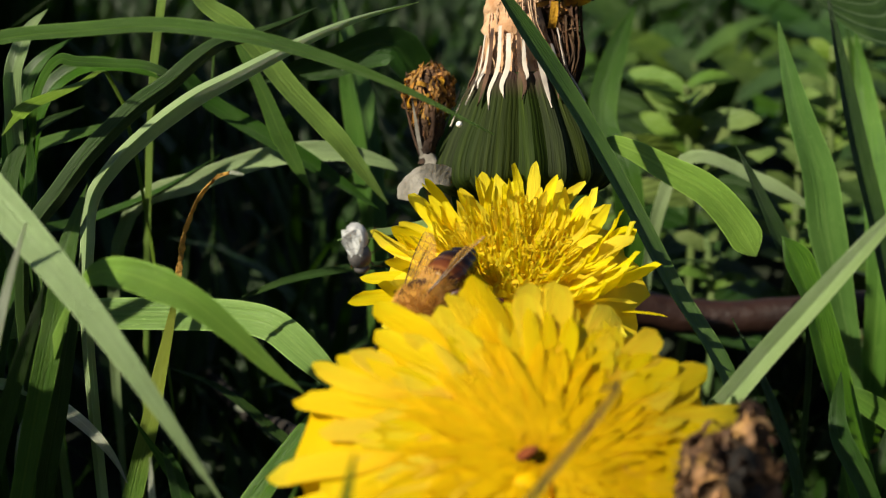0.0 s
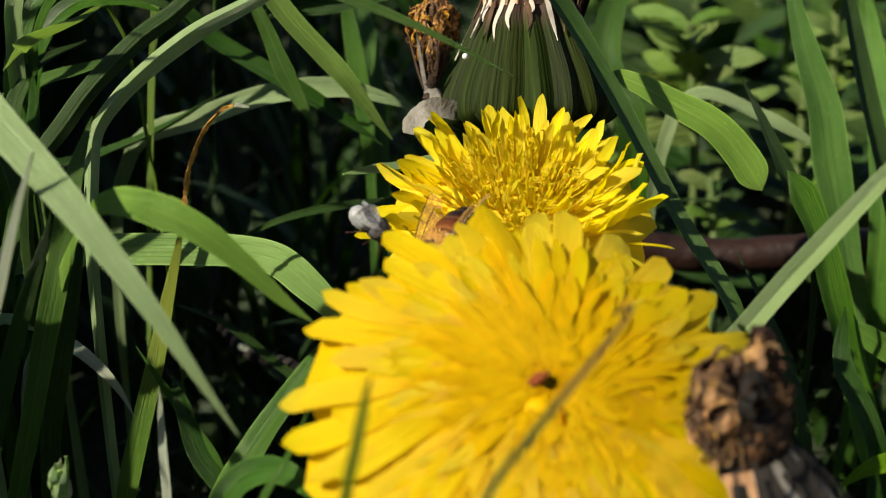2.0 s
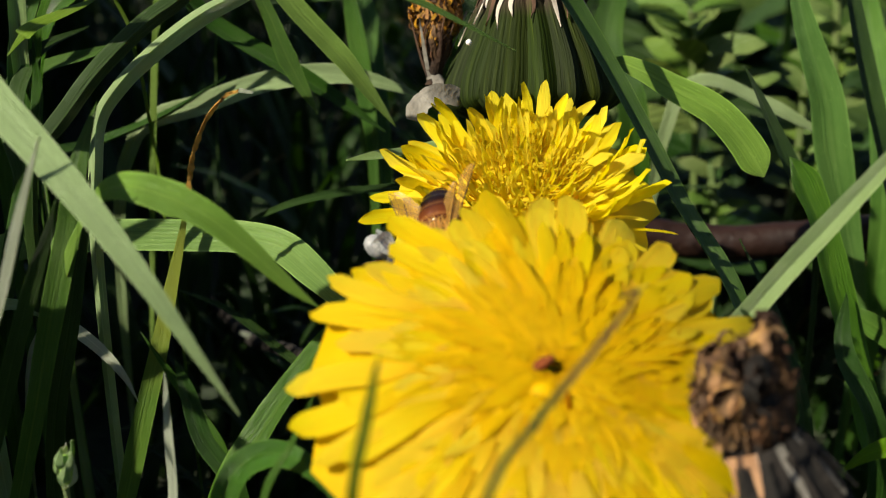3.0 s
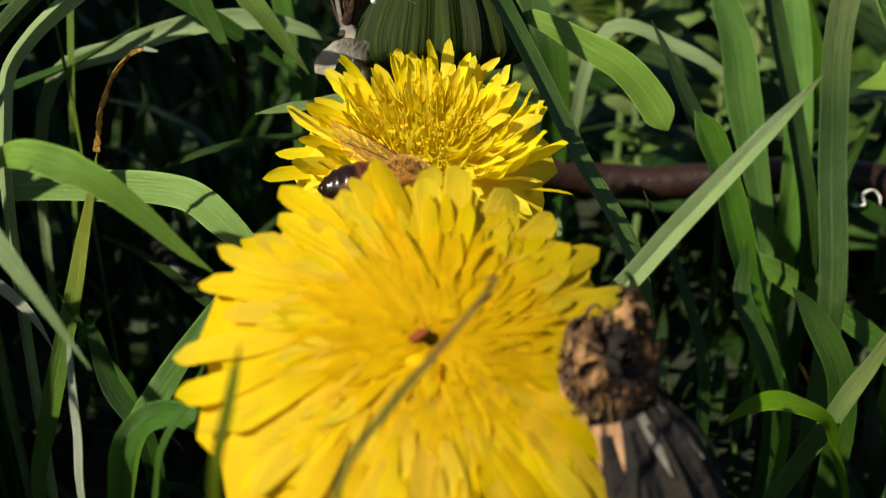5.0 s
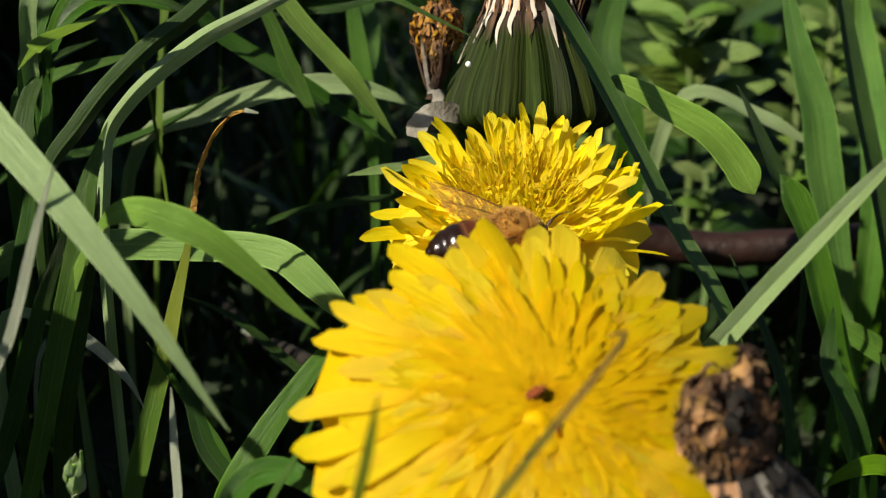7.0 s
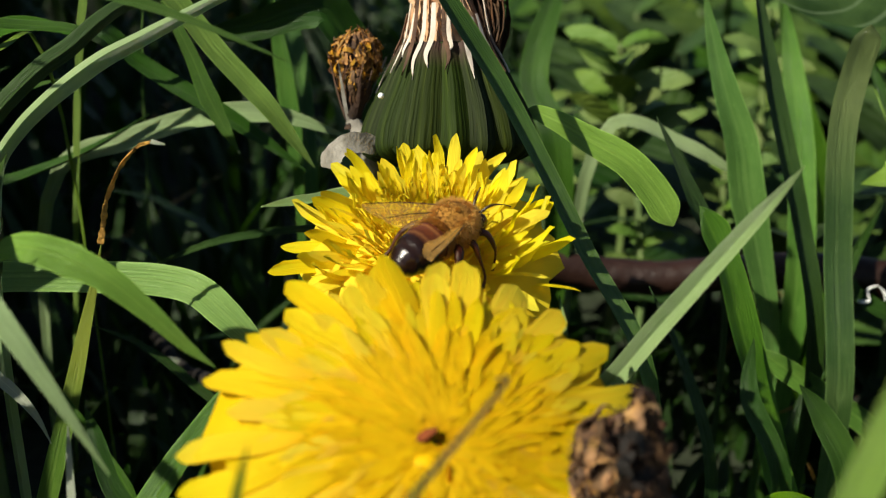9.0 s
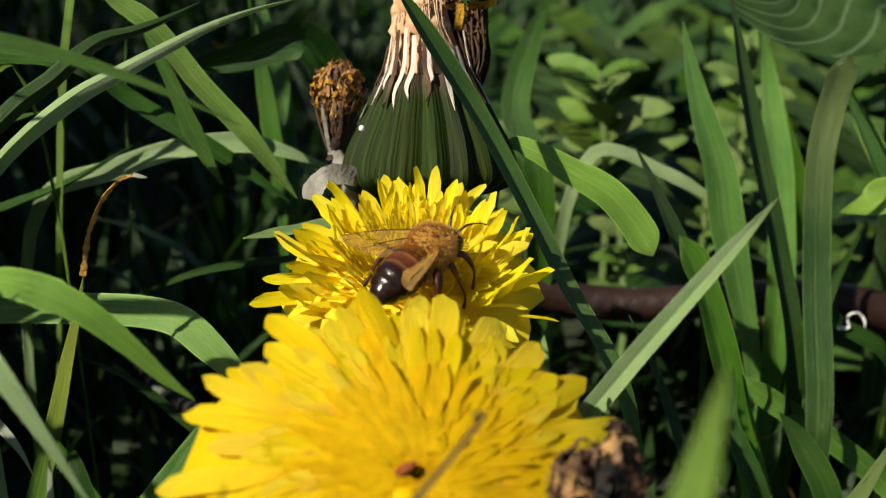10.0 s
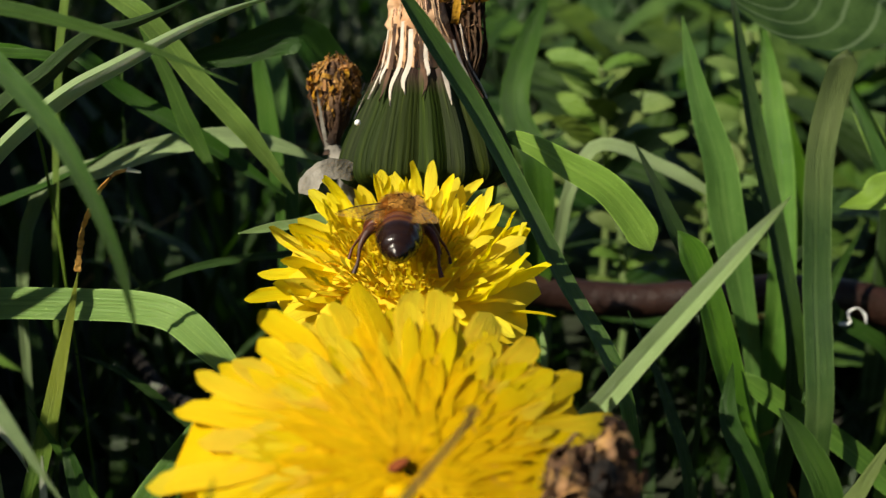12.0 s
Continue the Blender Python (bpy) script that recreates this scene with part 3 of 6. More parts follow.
blade([(-39.3, 94.0, -0.5), (-23.3, 34.0, 81.1), (-20.9, 32.0, 77.0), (-18.9, 31.5, 72.6), (-17.5, 31.0, 68.9), (-15.7, 30.5, 65.1), (-14.0, 30.0, 62.0)], 2.28, GRASS_MID, "green grass blade slanting down into the shade", tip=0.4, facing=(-0.2, -0.7, 0.6), fold=0.2, base=0.06, full=0.72)
blade([(-46.2, -15.5, -0.5), (-24.2, -17.5, 91.6), (-21.1, -20.6, 90.1), (-16.3, -24.7, 86.4), (-12.7, -27.8, 80.0), (-11.4, -28.6, 73.6)], 1.53, GRASS, "slender drooping grass blade swaying in the wind", key='sway_left', tip=0.6, base=0.15, full=0.3)
blade([(-43.5, 19.5, -0.5), (-43.5, 19.5, 69.8), (-42.4, 22.0, 75.8), (-40.5, 23.2, 78.7), (-37.0, 24.1, 81.0)], 2.09, GRASS, "pointed green leaf of a grass shoot", tip=0.7)
blade([(-42.7, 22.0, -0.5), (-42.7, 20.0, 77.1), (-41.8, 21.0, 80.4), (-40.8, 22.0, 82.4), (-39.1, 23.0, 84.1)], 1.71, GRASS_PALE, "pale broad leaf of a grass shoot", tip=0.6)
blade([(-30.0, 28.0, -0.5), (-34.0, 24.0, 77.2), (-36.2, 21.0, 76.7), (-38.3, 19.0, 76.1), (-40.3, 17.0, 75.5), (-41.4, 16.0, 74.6), (-42.6, 15.0, 73.2)], 2.57, GRASS_LIGHT, "bright green leaf of a grass shoot", tip=0.7, facing=(-0.45, -0.6, 0.6), fold=0.2, base=0.1, full=0.8)
blade([(-46.2, 30.7, -0.5), (-43.2, 26.7, 71.3), (-39.0, 28.7, 76.3), (-34.2, 28.9, 76.8), (-29.3, 28.3, 75.5)], 1.82, GRASS)
blade([(-43.5, 6.2, -0.5), (-43.5, 6.2, 48.2), (-41.5, 11.2, 60.2), (-39.9, 14.9, 69.1), (-40.6, 17.0, 74.2)], 2.25, GRASS_SHADED)
blade([(30.5, -1.6, -0.5), (27.5, -3.6, 52.7), (21.6, 3.5, 62.7), (17.4, 8.0, 69.9), (13.1, 11.5, 76.9), (7.9, 14.1, 84.5), (5.1, 15.2, 89.0)], 3.10, GRASS, "broad dark grass blade leaning in front of the closed head", facing=(0.78, -0.55, 0.36), tip=0.25)
blade([(16.9, 33.5, -0.5), (17.9, 21.5, 70.3), (20.1, 20.5, 70.1), (23.8, 19.5, 68.3), (28.1, 18.5, 66.1), (31.1, 17.5, 63.1), (33.2, 16.5, 59.9)], 3.60, GRASS_SOFT, "broad light green grass blade arching down to a blunt end", facing=(-0.3, -0.55, 0.8), tip=0.10, fold=0.2, base=0.2, full=0.6)
blade([(27.7, 59.9, -0.5), (31.7, 49.9, 59.0), (40.6, 48.5, 56.9), (48.9, 46.4, 53.0)], 1.92, GRASS_PALE, tip=0.3, base=0.15, full=0.3)
blade([(48.9, 12.0, -0.5), (48.9, 12.0, 25.3), (46.8, 13.0, 31.4), (44.4, 14.5, 39.9), (42.0, 16.0, 47.4), (39.9, 17.5, 54.0), (38.3, 18.5, 57.5), (36.5, 19.5, 60.9)], 3.93, GRASS_MID, "green grass blade dappled with shade, bent off at the top", tip=0.12, fold=0.35)
blade([(41.5, 18.8, -0.5), (39.5, 17.8, 53.2), (37.9, 18.8, 57.3), (36.3, 19.8, 60.4), (35.1, 20.3, 62.8), (33.2, 21.3, 66.6), (31.4, 22.3, 70.0)], 2.50, GRASS_SHADED, "dark pointed grass blade with a white tip", tip=0.6, base=0.3, full=0.5, fold=0.35, facing=(0.55, -0.75, 0.3))
blade([(51.9, 35.0, -0.5), (51.9, 35.0, 34.5), (49.4, 36.0, 44.9), (46.7, 37.0, 54.5), (45.2, 37.5, 61.1), (42.8, 38.5, 67.3), (40.9, 40.0, 73.2), (39.6, 42.0, 78.7)], 4.40, GRASS_MID, "tall broad green grass blade", facing=(-0.3, -0.62, 0.7), tip=0.6, base=0.12, full=0.43)
blade([(52.5, 23.7, -0.5), (52.5, 23.7, 42.4), (50.5, 29.6, 55.1), (47.5, 35.6, 67.7), (44.8, 42.7, 82.7)], 3.07, GRASS_SHADED, tip=0.3, facing=(0.5, -0.8, 0.2))
blade([(55.0, 18.6, -0.5), (55.0, 18.6, 36.3), (54.6, 26.3, 53.0), (54.6, 31.2, 66.0), (55.6, 32.8, 72.0), (56.7, 33.1, 77.5)], 4.15, GRASS_RIBBED, "broad ribbed green grass blade bent at the top", facing=(0.35, -0.8, 0.4), tip=0.07, fold=0.15)
blade([(15.8, -18.0, -0.5), (17.8, -18.0, 56.2), (21.7, -17.5, 61.4), (24.8, -17.0, 65.8), (28.0, -17.0, 70.5), (31.6, -16.5, 75.3), (33.6, -16.0, 77.7), (35.1, -16.0, 79.9)], 1.82, GRASS_PALE, "pale keeled grass blade rising behind the withered bud", tip=0.6, key="sway_right", fold=1.05)
blade([(73.1, 20.0, -0.5), (71.1, 20.0, 22.3), (65.0, 21.5, 27.9), (61.2, 22.0, 31.1), (57.5, 22.5, 33.8), (53.6, 23.0, 36.2), (49.0, 24.0, 39.0), (46.3, 25.0, 40.5)], 2.85, GRASS_MID, "grass blade leaning across the tall ones", tip=0.2, fold=0.3)
blade([(38.1, -10.0, -0.5), (40.1, -12.0, 29.8), (41.2, -12.0, 34.0), (42.6, -12.5, 38.2), (44.4, -13.0, 43.1), (46.2, -13.0, 47.6), (47.1, -13.5, 50.4), (48.2, -14.0, 54.3), (49.3, -14.0, 57.6)], 1.75, GRASS_RIBBED, "green grass blade with its sunlit top painted pale, leaning near the ground", facing=(-0.3, -0.7, 0.6), tip=0.4, fold=0.6)
blade([(49.0, -11.0, -0.5), (48.0, -14.0, 33.0), (45.0, -15.0, 42.0), (43.1, -16.0, 46.4), (40.5, -16.4, 48.1), (37.9, -16.7, 49.0), (35.6, -17.0, 48.5), (33.5, -17.0, 46.7)], 1.78, GRASS_LIGHT, "short bright grass blade", tip=0.3, facing=(-0.3, -0.6, 0.7), base=0.08, full=0.66, fold=0.25)
blade([(37.2, 4.5, -0.5), (37.2, 4.5, 36.9), (34.3, 8.9, 46.8), (30.8, 14.2, 53.9)], 1.44, GRASS_SHADED)
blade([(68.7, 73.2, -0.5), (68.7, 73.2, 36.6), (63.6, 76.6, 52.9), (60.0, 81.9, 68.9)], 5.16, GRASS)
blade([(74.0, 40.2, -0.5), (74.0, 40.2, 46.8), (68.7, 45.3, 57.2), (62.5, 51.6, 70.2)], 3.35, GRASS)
blade([(54.1, 8.1, -0.5), (54.1, 8.1, 32.8), (50.8, 11.3, 39.4), (48.2, 13.0, 42.7)], 3.12, GRASS_SHADED)
blade([(45.4, 7.2, -0.5), (45.4, 7.2, 34.8), (42.1, 10.9, 42.5), (43.1, 15.2, 47.1)], 2.46, GRASS_SHADED)
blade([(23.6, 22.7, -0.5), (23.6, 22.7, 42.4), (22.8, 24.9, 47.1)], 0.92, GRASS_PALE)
blade([(25.2, 55.4, -0.5), (25.2, 55.4, 53.6), (22.2, 61.9, 60.2), (24.8, 70.0, 68.5), (27.7, 74.6, 73.9)], 3.95, GRASS_SHADED)
blade([(54.1, 31.1, -0.5), (54.1, 31.1, 21.0), (58.3, 36.0, 30.4), (63.2, 44.0, 41.5), (69.3, 50.9, 48.5)], 2.24, GRASS_SHADED)
blade([(73.4, 43.2, -0.5), (73.4, 43.2, 31.7), (65.6, 46.0, 37.0), (63.8, 50.4, 41.6)], 2.31, GRASS_SHADED)
blade([(3.1, -57.1, -0.5), (2.1, -56.1, 72.5), (4.4, -52.9, 74.6), (6.6, -50.1, 75.8), (10.6, -44.7, 77.9), (10.3, -40.5, 75.5)], 0.42, GRASS_RUSSET, "thin grass blade in front of the open flower", tip=0.5, key='front_thin', fold=0.6)
blade([(-4.5, -54.4, -0.5), (-4.5, -54.4, 71.3), (-3.8, -52.8, 74.8), (-3.2, -50.4, 77.5)], 0.62, GRASS_YELLOW, "thin grass tip in front of the open flower", tip=0.3, key='front_tip', fold=0.6)
blade([(6.9, -58.9, -0.5), (6.9, -58.9, 79.1), (7.9, -56.7, 83.9), (9.0, -54.5, 88.8), (9.7, -52.4, 93.5)], 1.63, GRASS_LIGHT, "grass blade swaying close before the flower", tip=0.35, facing=(-0.4, -0.7, 0.5), key='front_wide')
blade([(3.0, 22.6, -0.5), (1.0, 19.6, 60.3), (-1.4, 18.0, 61.6), (-5.3, 13.3, 63.3), (-9.4, 10.4, 64.1)], 3.08, GRASS_PALE, "pale pointed leaf beside the open flower", facing=(-0.45, -0.55, 0.7), tip=0.6)
blade([(81.8, 64.9, -0.5), (75.8, 58.9, 73.1), (68.5, 58.0, 77.6), (61.6, 54.0, 75.5), (55.2, 52.2, 75.8), (46.2, 53.3, 79.6)], 15.58, LEAF_DARK, "broad dark green leaf hanging over the grass", tip=0.55, base=0.2, fold=0.12, name='broad_leaf', thick=0.15, facing=(-0.1, -0.5, 0.85))
blade([(73.6, 38.9, -0.5), (70.6, 34.9, 54.0), (67.1, 38.8, 57.5), (64.3, 38.5, 56.4), (61.2, 39.3, 55.6)], 5.62, GRASS_LIGHT, "yellow-green leaf in the grass", tip=0.6)
blade([(74.1, 45.7, -0.5), (74.1, 45.7, 49.1), (70.2, 49.6, 57.1), (67.4, 53.4, 62.8), (65.0, 57.0, 67.9)], 3.00, GRASS_LIGHT)
blade([(58.2, 48.3, -0.5), (58.2, 48.3, 39.1), (58.2, 54.8, 53.1), (57.2, 61.0, 64.0), (56.3, 65.9, 72.1)], 3.71, GRASS_MID)


# ---- the grass behind and below, uncounted ----
def field(name, count, box, height, width, seed, material, label, lean=0.6, thin=None, skip=None):
    rnd = random.Random(seed)
    bm_verts, bm_faces, uvs = [], [], []
    x0, x1, y0, y1 = box
    for _ in range(count):
        x, y = rnd.uniform(x0, x1), rnd.uniform(y0, y1)
        h = rnd.uniform(*height)
        if skip and skip(x, y):
            continue
        if thin and thin(x, y) and rnd.random() < 0.8:
            continue
        w = rnd.uniform(*width)
        a = rnd.uniform(0, 2 * math.pi)
        d = Vector((math.cos(a), math.sin(a), 0))
        s = Vector((-d.y, d.x, 0))
        ln = rnd.uniform(0.15, lean) * h * 1.3
        droop = rnd.uniform(0.0, 0.6)
        start = len(bm_verts)
        rows = 6
        for i in range(rows + 1):
            t = i / rows
            p = Vector((x, y, -1)) + d * ln * t * t + Vector((0, 0, h * (t - droop * t * t * t * 0.6)))
            ww = w * 0.5 * (0.6 + 0.4 * min(1, t * 4)) * (1 - max(0, t - 0.45) ** 1.6 / 0.55 ** 1.6 * 0.96)
            for u, lift in ((-1, 0.25), (0, 0), (1, 0.25)):
                q = p + s * (u * ww) - d * (lift * ww) + Vector((0, 0, lift * ww * 0.5))
                bm_verts.append(mm(q))
                uvs.append((u * 0.5 + 0.5, t))
        for i in range(rows):
            for k in range(2):
                b = start + i * 3 + k
                bm_faces.append((b, b + 1, b + 4, b + 3))
    me = bpy.data.meshes.new(name)
    me.from_pydata(bm_verts, [], bm_faces)
    layer = me.uv_layers.new(name="UVMap")
    for l in me.loops:
        layer.data[l.index].uv = uvs[l.vertex_index]
    for p in me.polygons:
        p.use_smooth = True
    me.materials.append(material)
    return tagged(new(name, me), label, "grass", kind="stuff")


field("meadow_grass", 2200, (-170, 250, 62, 430), (20, 56), (1.8, 4.2), 3, GRASS_FIELD_SHADED, "dense green meadow grass behind the flowers", thin=lambda x, y: x > 22 and y < 210)
field("low_grass", 1500, (-110, 150, -40, 90), (8, 24), (1.5, 3.2), 5, GRASS_FIELD_SHADED, "short shaded grass at the foot of the flowers")
# The next two fields stand out of view, added only to block the sun.
field("tall_grass", 900, (-240, -94, 5, 225), (70, 200), (3, 6), 15, GRASS_FIELD_SHADED, "tall grass added out of view to shade the background", lean=0.35)
field("side_grass", 520, (-102, -70, -36, 2), (58, 104), (5.5, 9.0), 17, GRASS_FIELD_SHADED, "grass added out of view to shade the lower left blades", lean=0.25)
field("far_meadow", 21000, (-2200, 2200, -1800, 3000), (45, 110), (6, 14), 8, GRASS_FIELD_SHADED, "tall green meadow grass in the distance", skip=lambda x, y: -330 < x < 330 and -440 < y < 440)
field("near_meadow", 3600, (-330, 330, -440, 440), (20, 45), (2, 4.5), 9, GRASS_FIELD_SHADED, "green meadow grass around the flowers", skip=lambda x, y: -105 < x < 240 and y > -145)
field("dead_grass", 70, (-120, 180, 20, 240), (10, 30), (0.8, 1.6), 11, GRASS_DEAD, "thin dry straw among the green grass", lean=1.4)


# ---- dandelions ----
def petal_mesh(name, length, width, curl, cup, rnd, point=0.36, limp=0.0, blunt=0.35):
    """One strap-shaped floret along +x: a thin channelled blade with a toothed end."""
    bm = bmesh.new()
    uv = bm.loops.layers.uv.verify()
    rows, cols = 9, 4
    grid = []
    side = rnd.uniform(-0.07, 0.07)
    wig = rnd.uniform(0, 6.28)
    roll, hook = rnd.uniform(-0.9, 0.9) * limp, rnd.uniform(-0.5, 1.5) * limp
    for i in range(rows + 1):
        t = i / rows
        w = width * 0.5 * (0.32 + 0.68 * min(1, t / 0.45) ** 0.8) * (1 - point * (max(0, t - 0.68) / 0.32) ** 2) * (1 - blunt * max(0, (t - 0.86) / 0.14) ** 2)
        row = []
        for k in range(cols + 1):
            u = k / cols * 2 - 1
            x = length * t
            if i == rows:
                x += length * (0.004 * (-1) ** k - 0.045 * u * u)
            z = curl * length * t * t + cup * w * u * u + (0.05 + 0.22 * limp * t) * width * math.sin(7 * t + wig) + roll * u * w * t + hook * length * max(0, t - 0.7) ** 2
            y = u * w + side * length * t * t + (0.03 + 0.03 * limp) * length * t * math.sin((4 + 2 * limp) * t + wig)
            row.append(bm.verts.new(mm((x, y, z))))
        grid.append(row)
    for i in range(rows):
        for k in range(cols):
            f = bm.faces.new((grid[i][k], grid[i][k + 1], grid[i + 1][k + 1], grid[i + 1][k]))
            for l, (p, q) in zip(f.loops, ((k, i), (k + 1, i), (k + 1, i + 1), (k, i + 1))):
                l[uv].uv = (p / cols, q / rows)
    return to_mesh(name, bm, sharp=100)


def turn_to(way, up):
    x = Vector(way).normalized()
    y = Vector(up).cross(x).normalized()
    z = x.cross(y)
    return Matrix((x, y, z)).transposed().to_4x4()


def dandelion(centre, normal, foot, rings, width, seed, label, core, deep=0.5, lop=(0, 0, 0), calm=1.0, hug=0.0, thin=0.64, tint=None, point=0.34, limp=0.0):
    """An open dandelion: rings of (count, tip radius, tip height, curl, share of the width), millimetres."""
    rnd = random.Random(seed)
    c, n = Vector(centre), Vector(normal).normalized()
    f = Vector(foot)
    flower = thing("dandelion", foot, label, "flower", "dandelions in the grass")
    e1 = n.orthogonal().normalized()
    e2 = n.cross(e1)
    bm = bmesh.new()
    line = spline([mm(p - f) for p in (f, f * 0.6 + c * 0.4 + Vector((1.5, 1, 2)), c - n * 10, c - n * 6)], 8)
    tube(bm, line, lambda t: 1.5 * MM, 10)
    part("stalk", bm, STEM, flower, "pale green hollow stalk")
    bm = bmesh.new()
    ring = []
    for h, r in ((-7.5, 1.6), (-6.5, 3.4), (-4.0, 4.2), (-1.8, 3.6), (-0.8, 2.6)):
        ring.append([bm.verts.new(mm(c - f + n * h + (e1 * math.cos(a) + e2 * math.sin(a)) * r)) for a in (2 * math.pi * k / 16 for k in range(16))])
    for i in range(len(ring) - 1):
        for k in range(16):
            bm.faces.new((ring[i][k], ring[i][(k + 1) % 16], ring[i + 1][(k + 1) % 16], ring[i + 1][k]))
    bm.faces.new(ring[0])
    bm.faces.new(ring[-1])
    part("receptacle", bm, BRACT, flower, "green flower base")
    for k in range(13):
        a = 2 * math.pi * (k + rnd.uniform(-0.2, 0.2)) / 13
        out = e1 * math.cos(a) + e2 * math.sin(a)
        bm = bmesh.new()
        base = c - f - n * 6.5 + out * 3.2
        ribbon(bm, spline([mm(base), mm(base + out * 2.2 - n * 0.5), mm(base + out * 4 - n * 3.2), mm(base + out * 4.2 - n * 7)], 4), taper(2.2, base=1.0, tip=0.8), 0.1 * MM, out, 0.2)
        part("bract", bm, BRACT, flower)
    made, inner = 0, bmesh.new()
    for r_i, (count, reach, height, curl, *slim) in enumerate(rings):
        start = 1.6 * (1 - r_i / len(rings))
        run, climb = reach - start, height + 0.6 - curl * reach * 0.6
        root_h = -0.6
        if hug:
            start = max(0.5, reach - hug)
            root_h = 4.35 - 4.6 * (start / 16.4) ** 2.6
            run, climb = reach - start, height - root_h - curl * hug
        length = math.hypot(run, climb)
        rise = math.atan2(climb, run)
        meshes = [petal_mesh("petal", length, width * rnd.uniform(0.82, 1.15) * (slim[0] if slim else 1 - thin * (r_i / len(rings)) ** 0.9), curl + rnd.uniform(-0.11, 0.09) * calm, rnd.uniform(-0.4, 0.5) * calm, rnd, point + 0.4 * r_i / len(rings), limp) for _ in range(5)]
        for me in meshes:
            me.materials.append(tint or (PETAL if r_i < len(rings) * deep else PETAL_DEEP))
        for k in range(count):
            a = 2 * math.pi * (k + 0.5 * (r_i % 2) + rnd.uniform(-0.4, 0.4)) / count
            out = e1 * math.cos(a) + e2 * math.sin(a)
            e = rise + rnd.gauss(0, 0.06) * calm
            way = out * math.cos(e) + n * math.sin(e) + Vector((rnd.uniform(-1, 1), rnd.uniform(-1, 1), rnd.uniform(-1, 1))) * 0.08 * calm
            up = n * math.cos(e) - out * math.sin(e)
            m = Matrix.Translation(mm(c - f + out * start + n * root_h)) @ turn_to(way, up) @ Matrix.Diagonal((rnd.uniform(0.88, 1.06) * (1 + out.dot(Vector(lop))), rnd.uniform(0.85, 1.15), 1, 1))
            m = m @ Matrix.Rotation(rnd.gauss(0, 0.35) * calm, 4, "X")
            made += 1
            if made <= 290:
                part("petal", meshes[k % 5], None, flower, m=m)
            else:
                piece = meshes[k % 5].copy()
                piece.transform(m)
                inner.from_mesh(piece)
                bpy.data.meshes.remove(piece)
    if inner.verts:
        tagged(part("floret_tuft", inner, tint or PETAL_DEEP, flower, "short golden inner florets"), kind="stuff")
    # the packed lower parts of the florets
    bm = bmesh.new()
    rows = [[bm.verts.new(mm(c - f + n * (core["bed"][1] * (1 - (i / 6) ** core["bed"][2]) - 0.7) + (e1 * math.cos(a) + e2 * math.sin(a)) * core["bed"][0] * (i / 6 + 0.02) * rnd.uniform(0.93, 1.07))) for a in (2 * math.pi * k / 40 for k in range(40))] for i in range(7)]
    for i in range(6):
        for k in range(40):
            bm.faces.new((rows[i][k], rows[i][(k + 1) % 40], rows[i + 1][(k + 1) % 40], rows[i + 1][k]))
    for v in bm.verts:
        v.co += n * 0.35 * MM * noise.noise(v.co * 1800)
    part("floret_bed", bm, tint or PETAL_DEEP, flower, "densely packed floret tubes")
    bm = bmesh.new()
    for _ in range(core["styles"]):
        a, r = rnd.uniform(0, 2 * math.pi), core["radius"] * math.sqrt(rnd.uniform(core.get("clear", 0.05), 1))
        out = e1 * math.cos(a) + e2 * math.sin(a)
        h = core["height"] * rnd.uniform(0.8, 1.08)
        p = c - f + out * (r * 0.6) + n * h * 0.35
        tip = c - f + n * h + out * (r + rnd.uniform(-0.3, 0.4))
        hook = tip + out * rnd.uniform(-0.3, 0.6) + Vector((rnd.uniform(-0.5, 0.5), rnd.uniform(-0.5, 0.5), rnd.uniform(-0.35, 0.2)))
        tube(bm, spline([mm(p), mm((p + tip) / 2 + out * 0.2), mm(tip), mm(hook)], 3), lambda t: (0.11 - 0.05 * t) * MM, 4)
    tagged(part("style_tuft", bm, tint or PETAL_DEEP, flower, "curled golden styles at the flower's heart"), kind="stuff")
    return flower


near_flower = dandelion((6.8, -33.9, 64.2), (0.10, -0.46, 0.88), (12.4, -18.7, -0.5), [
    (17, 17.0, 0.30, -0.05, 1.00), (18, 16.2, 0.95, -0.05, 1.00), (26, 14.6, 1.45, -0.05, 0.94),
    (42, 14.0, 1.33, -0.05, 0.80), (54, 12.8, 1.97, -0.05, 0.68), (64, 11.6, 2.51, -0.05, 0.58), (72, 10.4, 2.97, -0.05, 0.52), (76, 9.2, 3.36, -0.05, 0.47),
    (76, 8.0, 3.67, -0.05, 0.43), (72, 6.8, 3.91, -0.05, 0.39), (64, 5.6, 4.10, -0.05, 0.35), (50, 4.4, 4.23, -0.05, 0.33), (34, 3.2, 4.31, -0.05, 0.31)], 2.1, 21,
    "wide open yellow dandelion with blunt petals", dict(styles=50, radius=3.0, height=4.4, clear=0.25, bed=(15.3, 4.5, 2.6)), lop=(-0.02, 0.17, 0.06), calm=0.24, hug=7.5, thin=0.74, point=0.34)
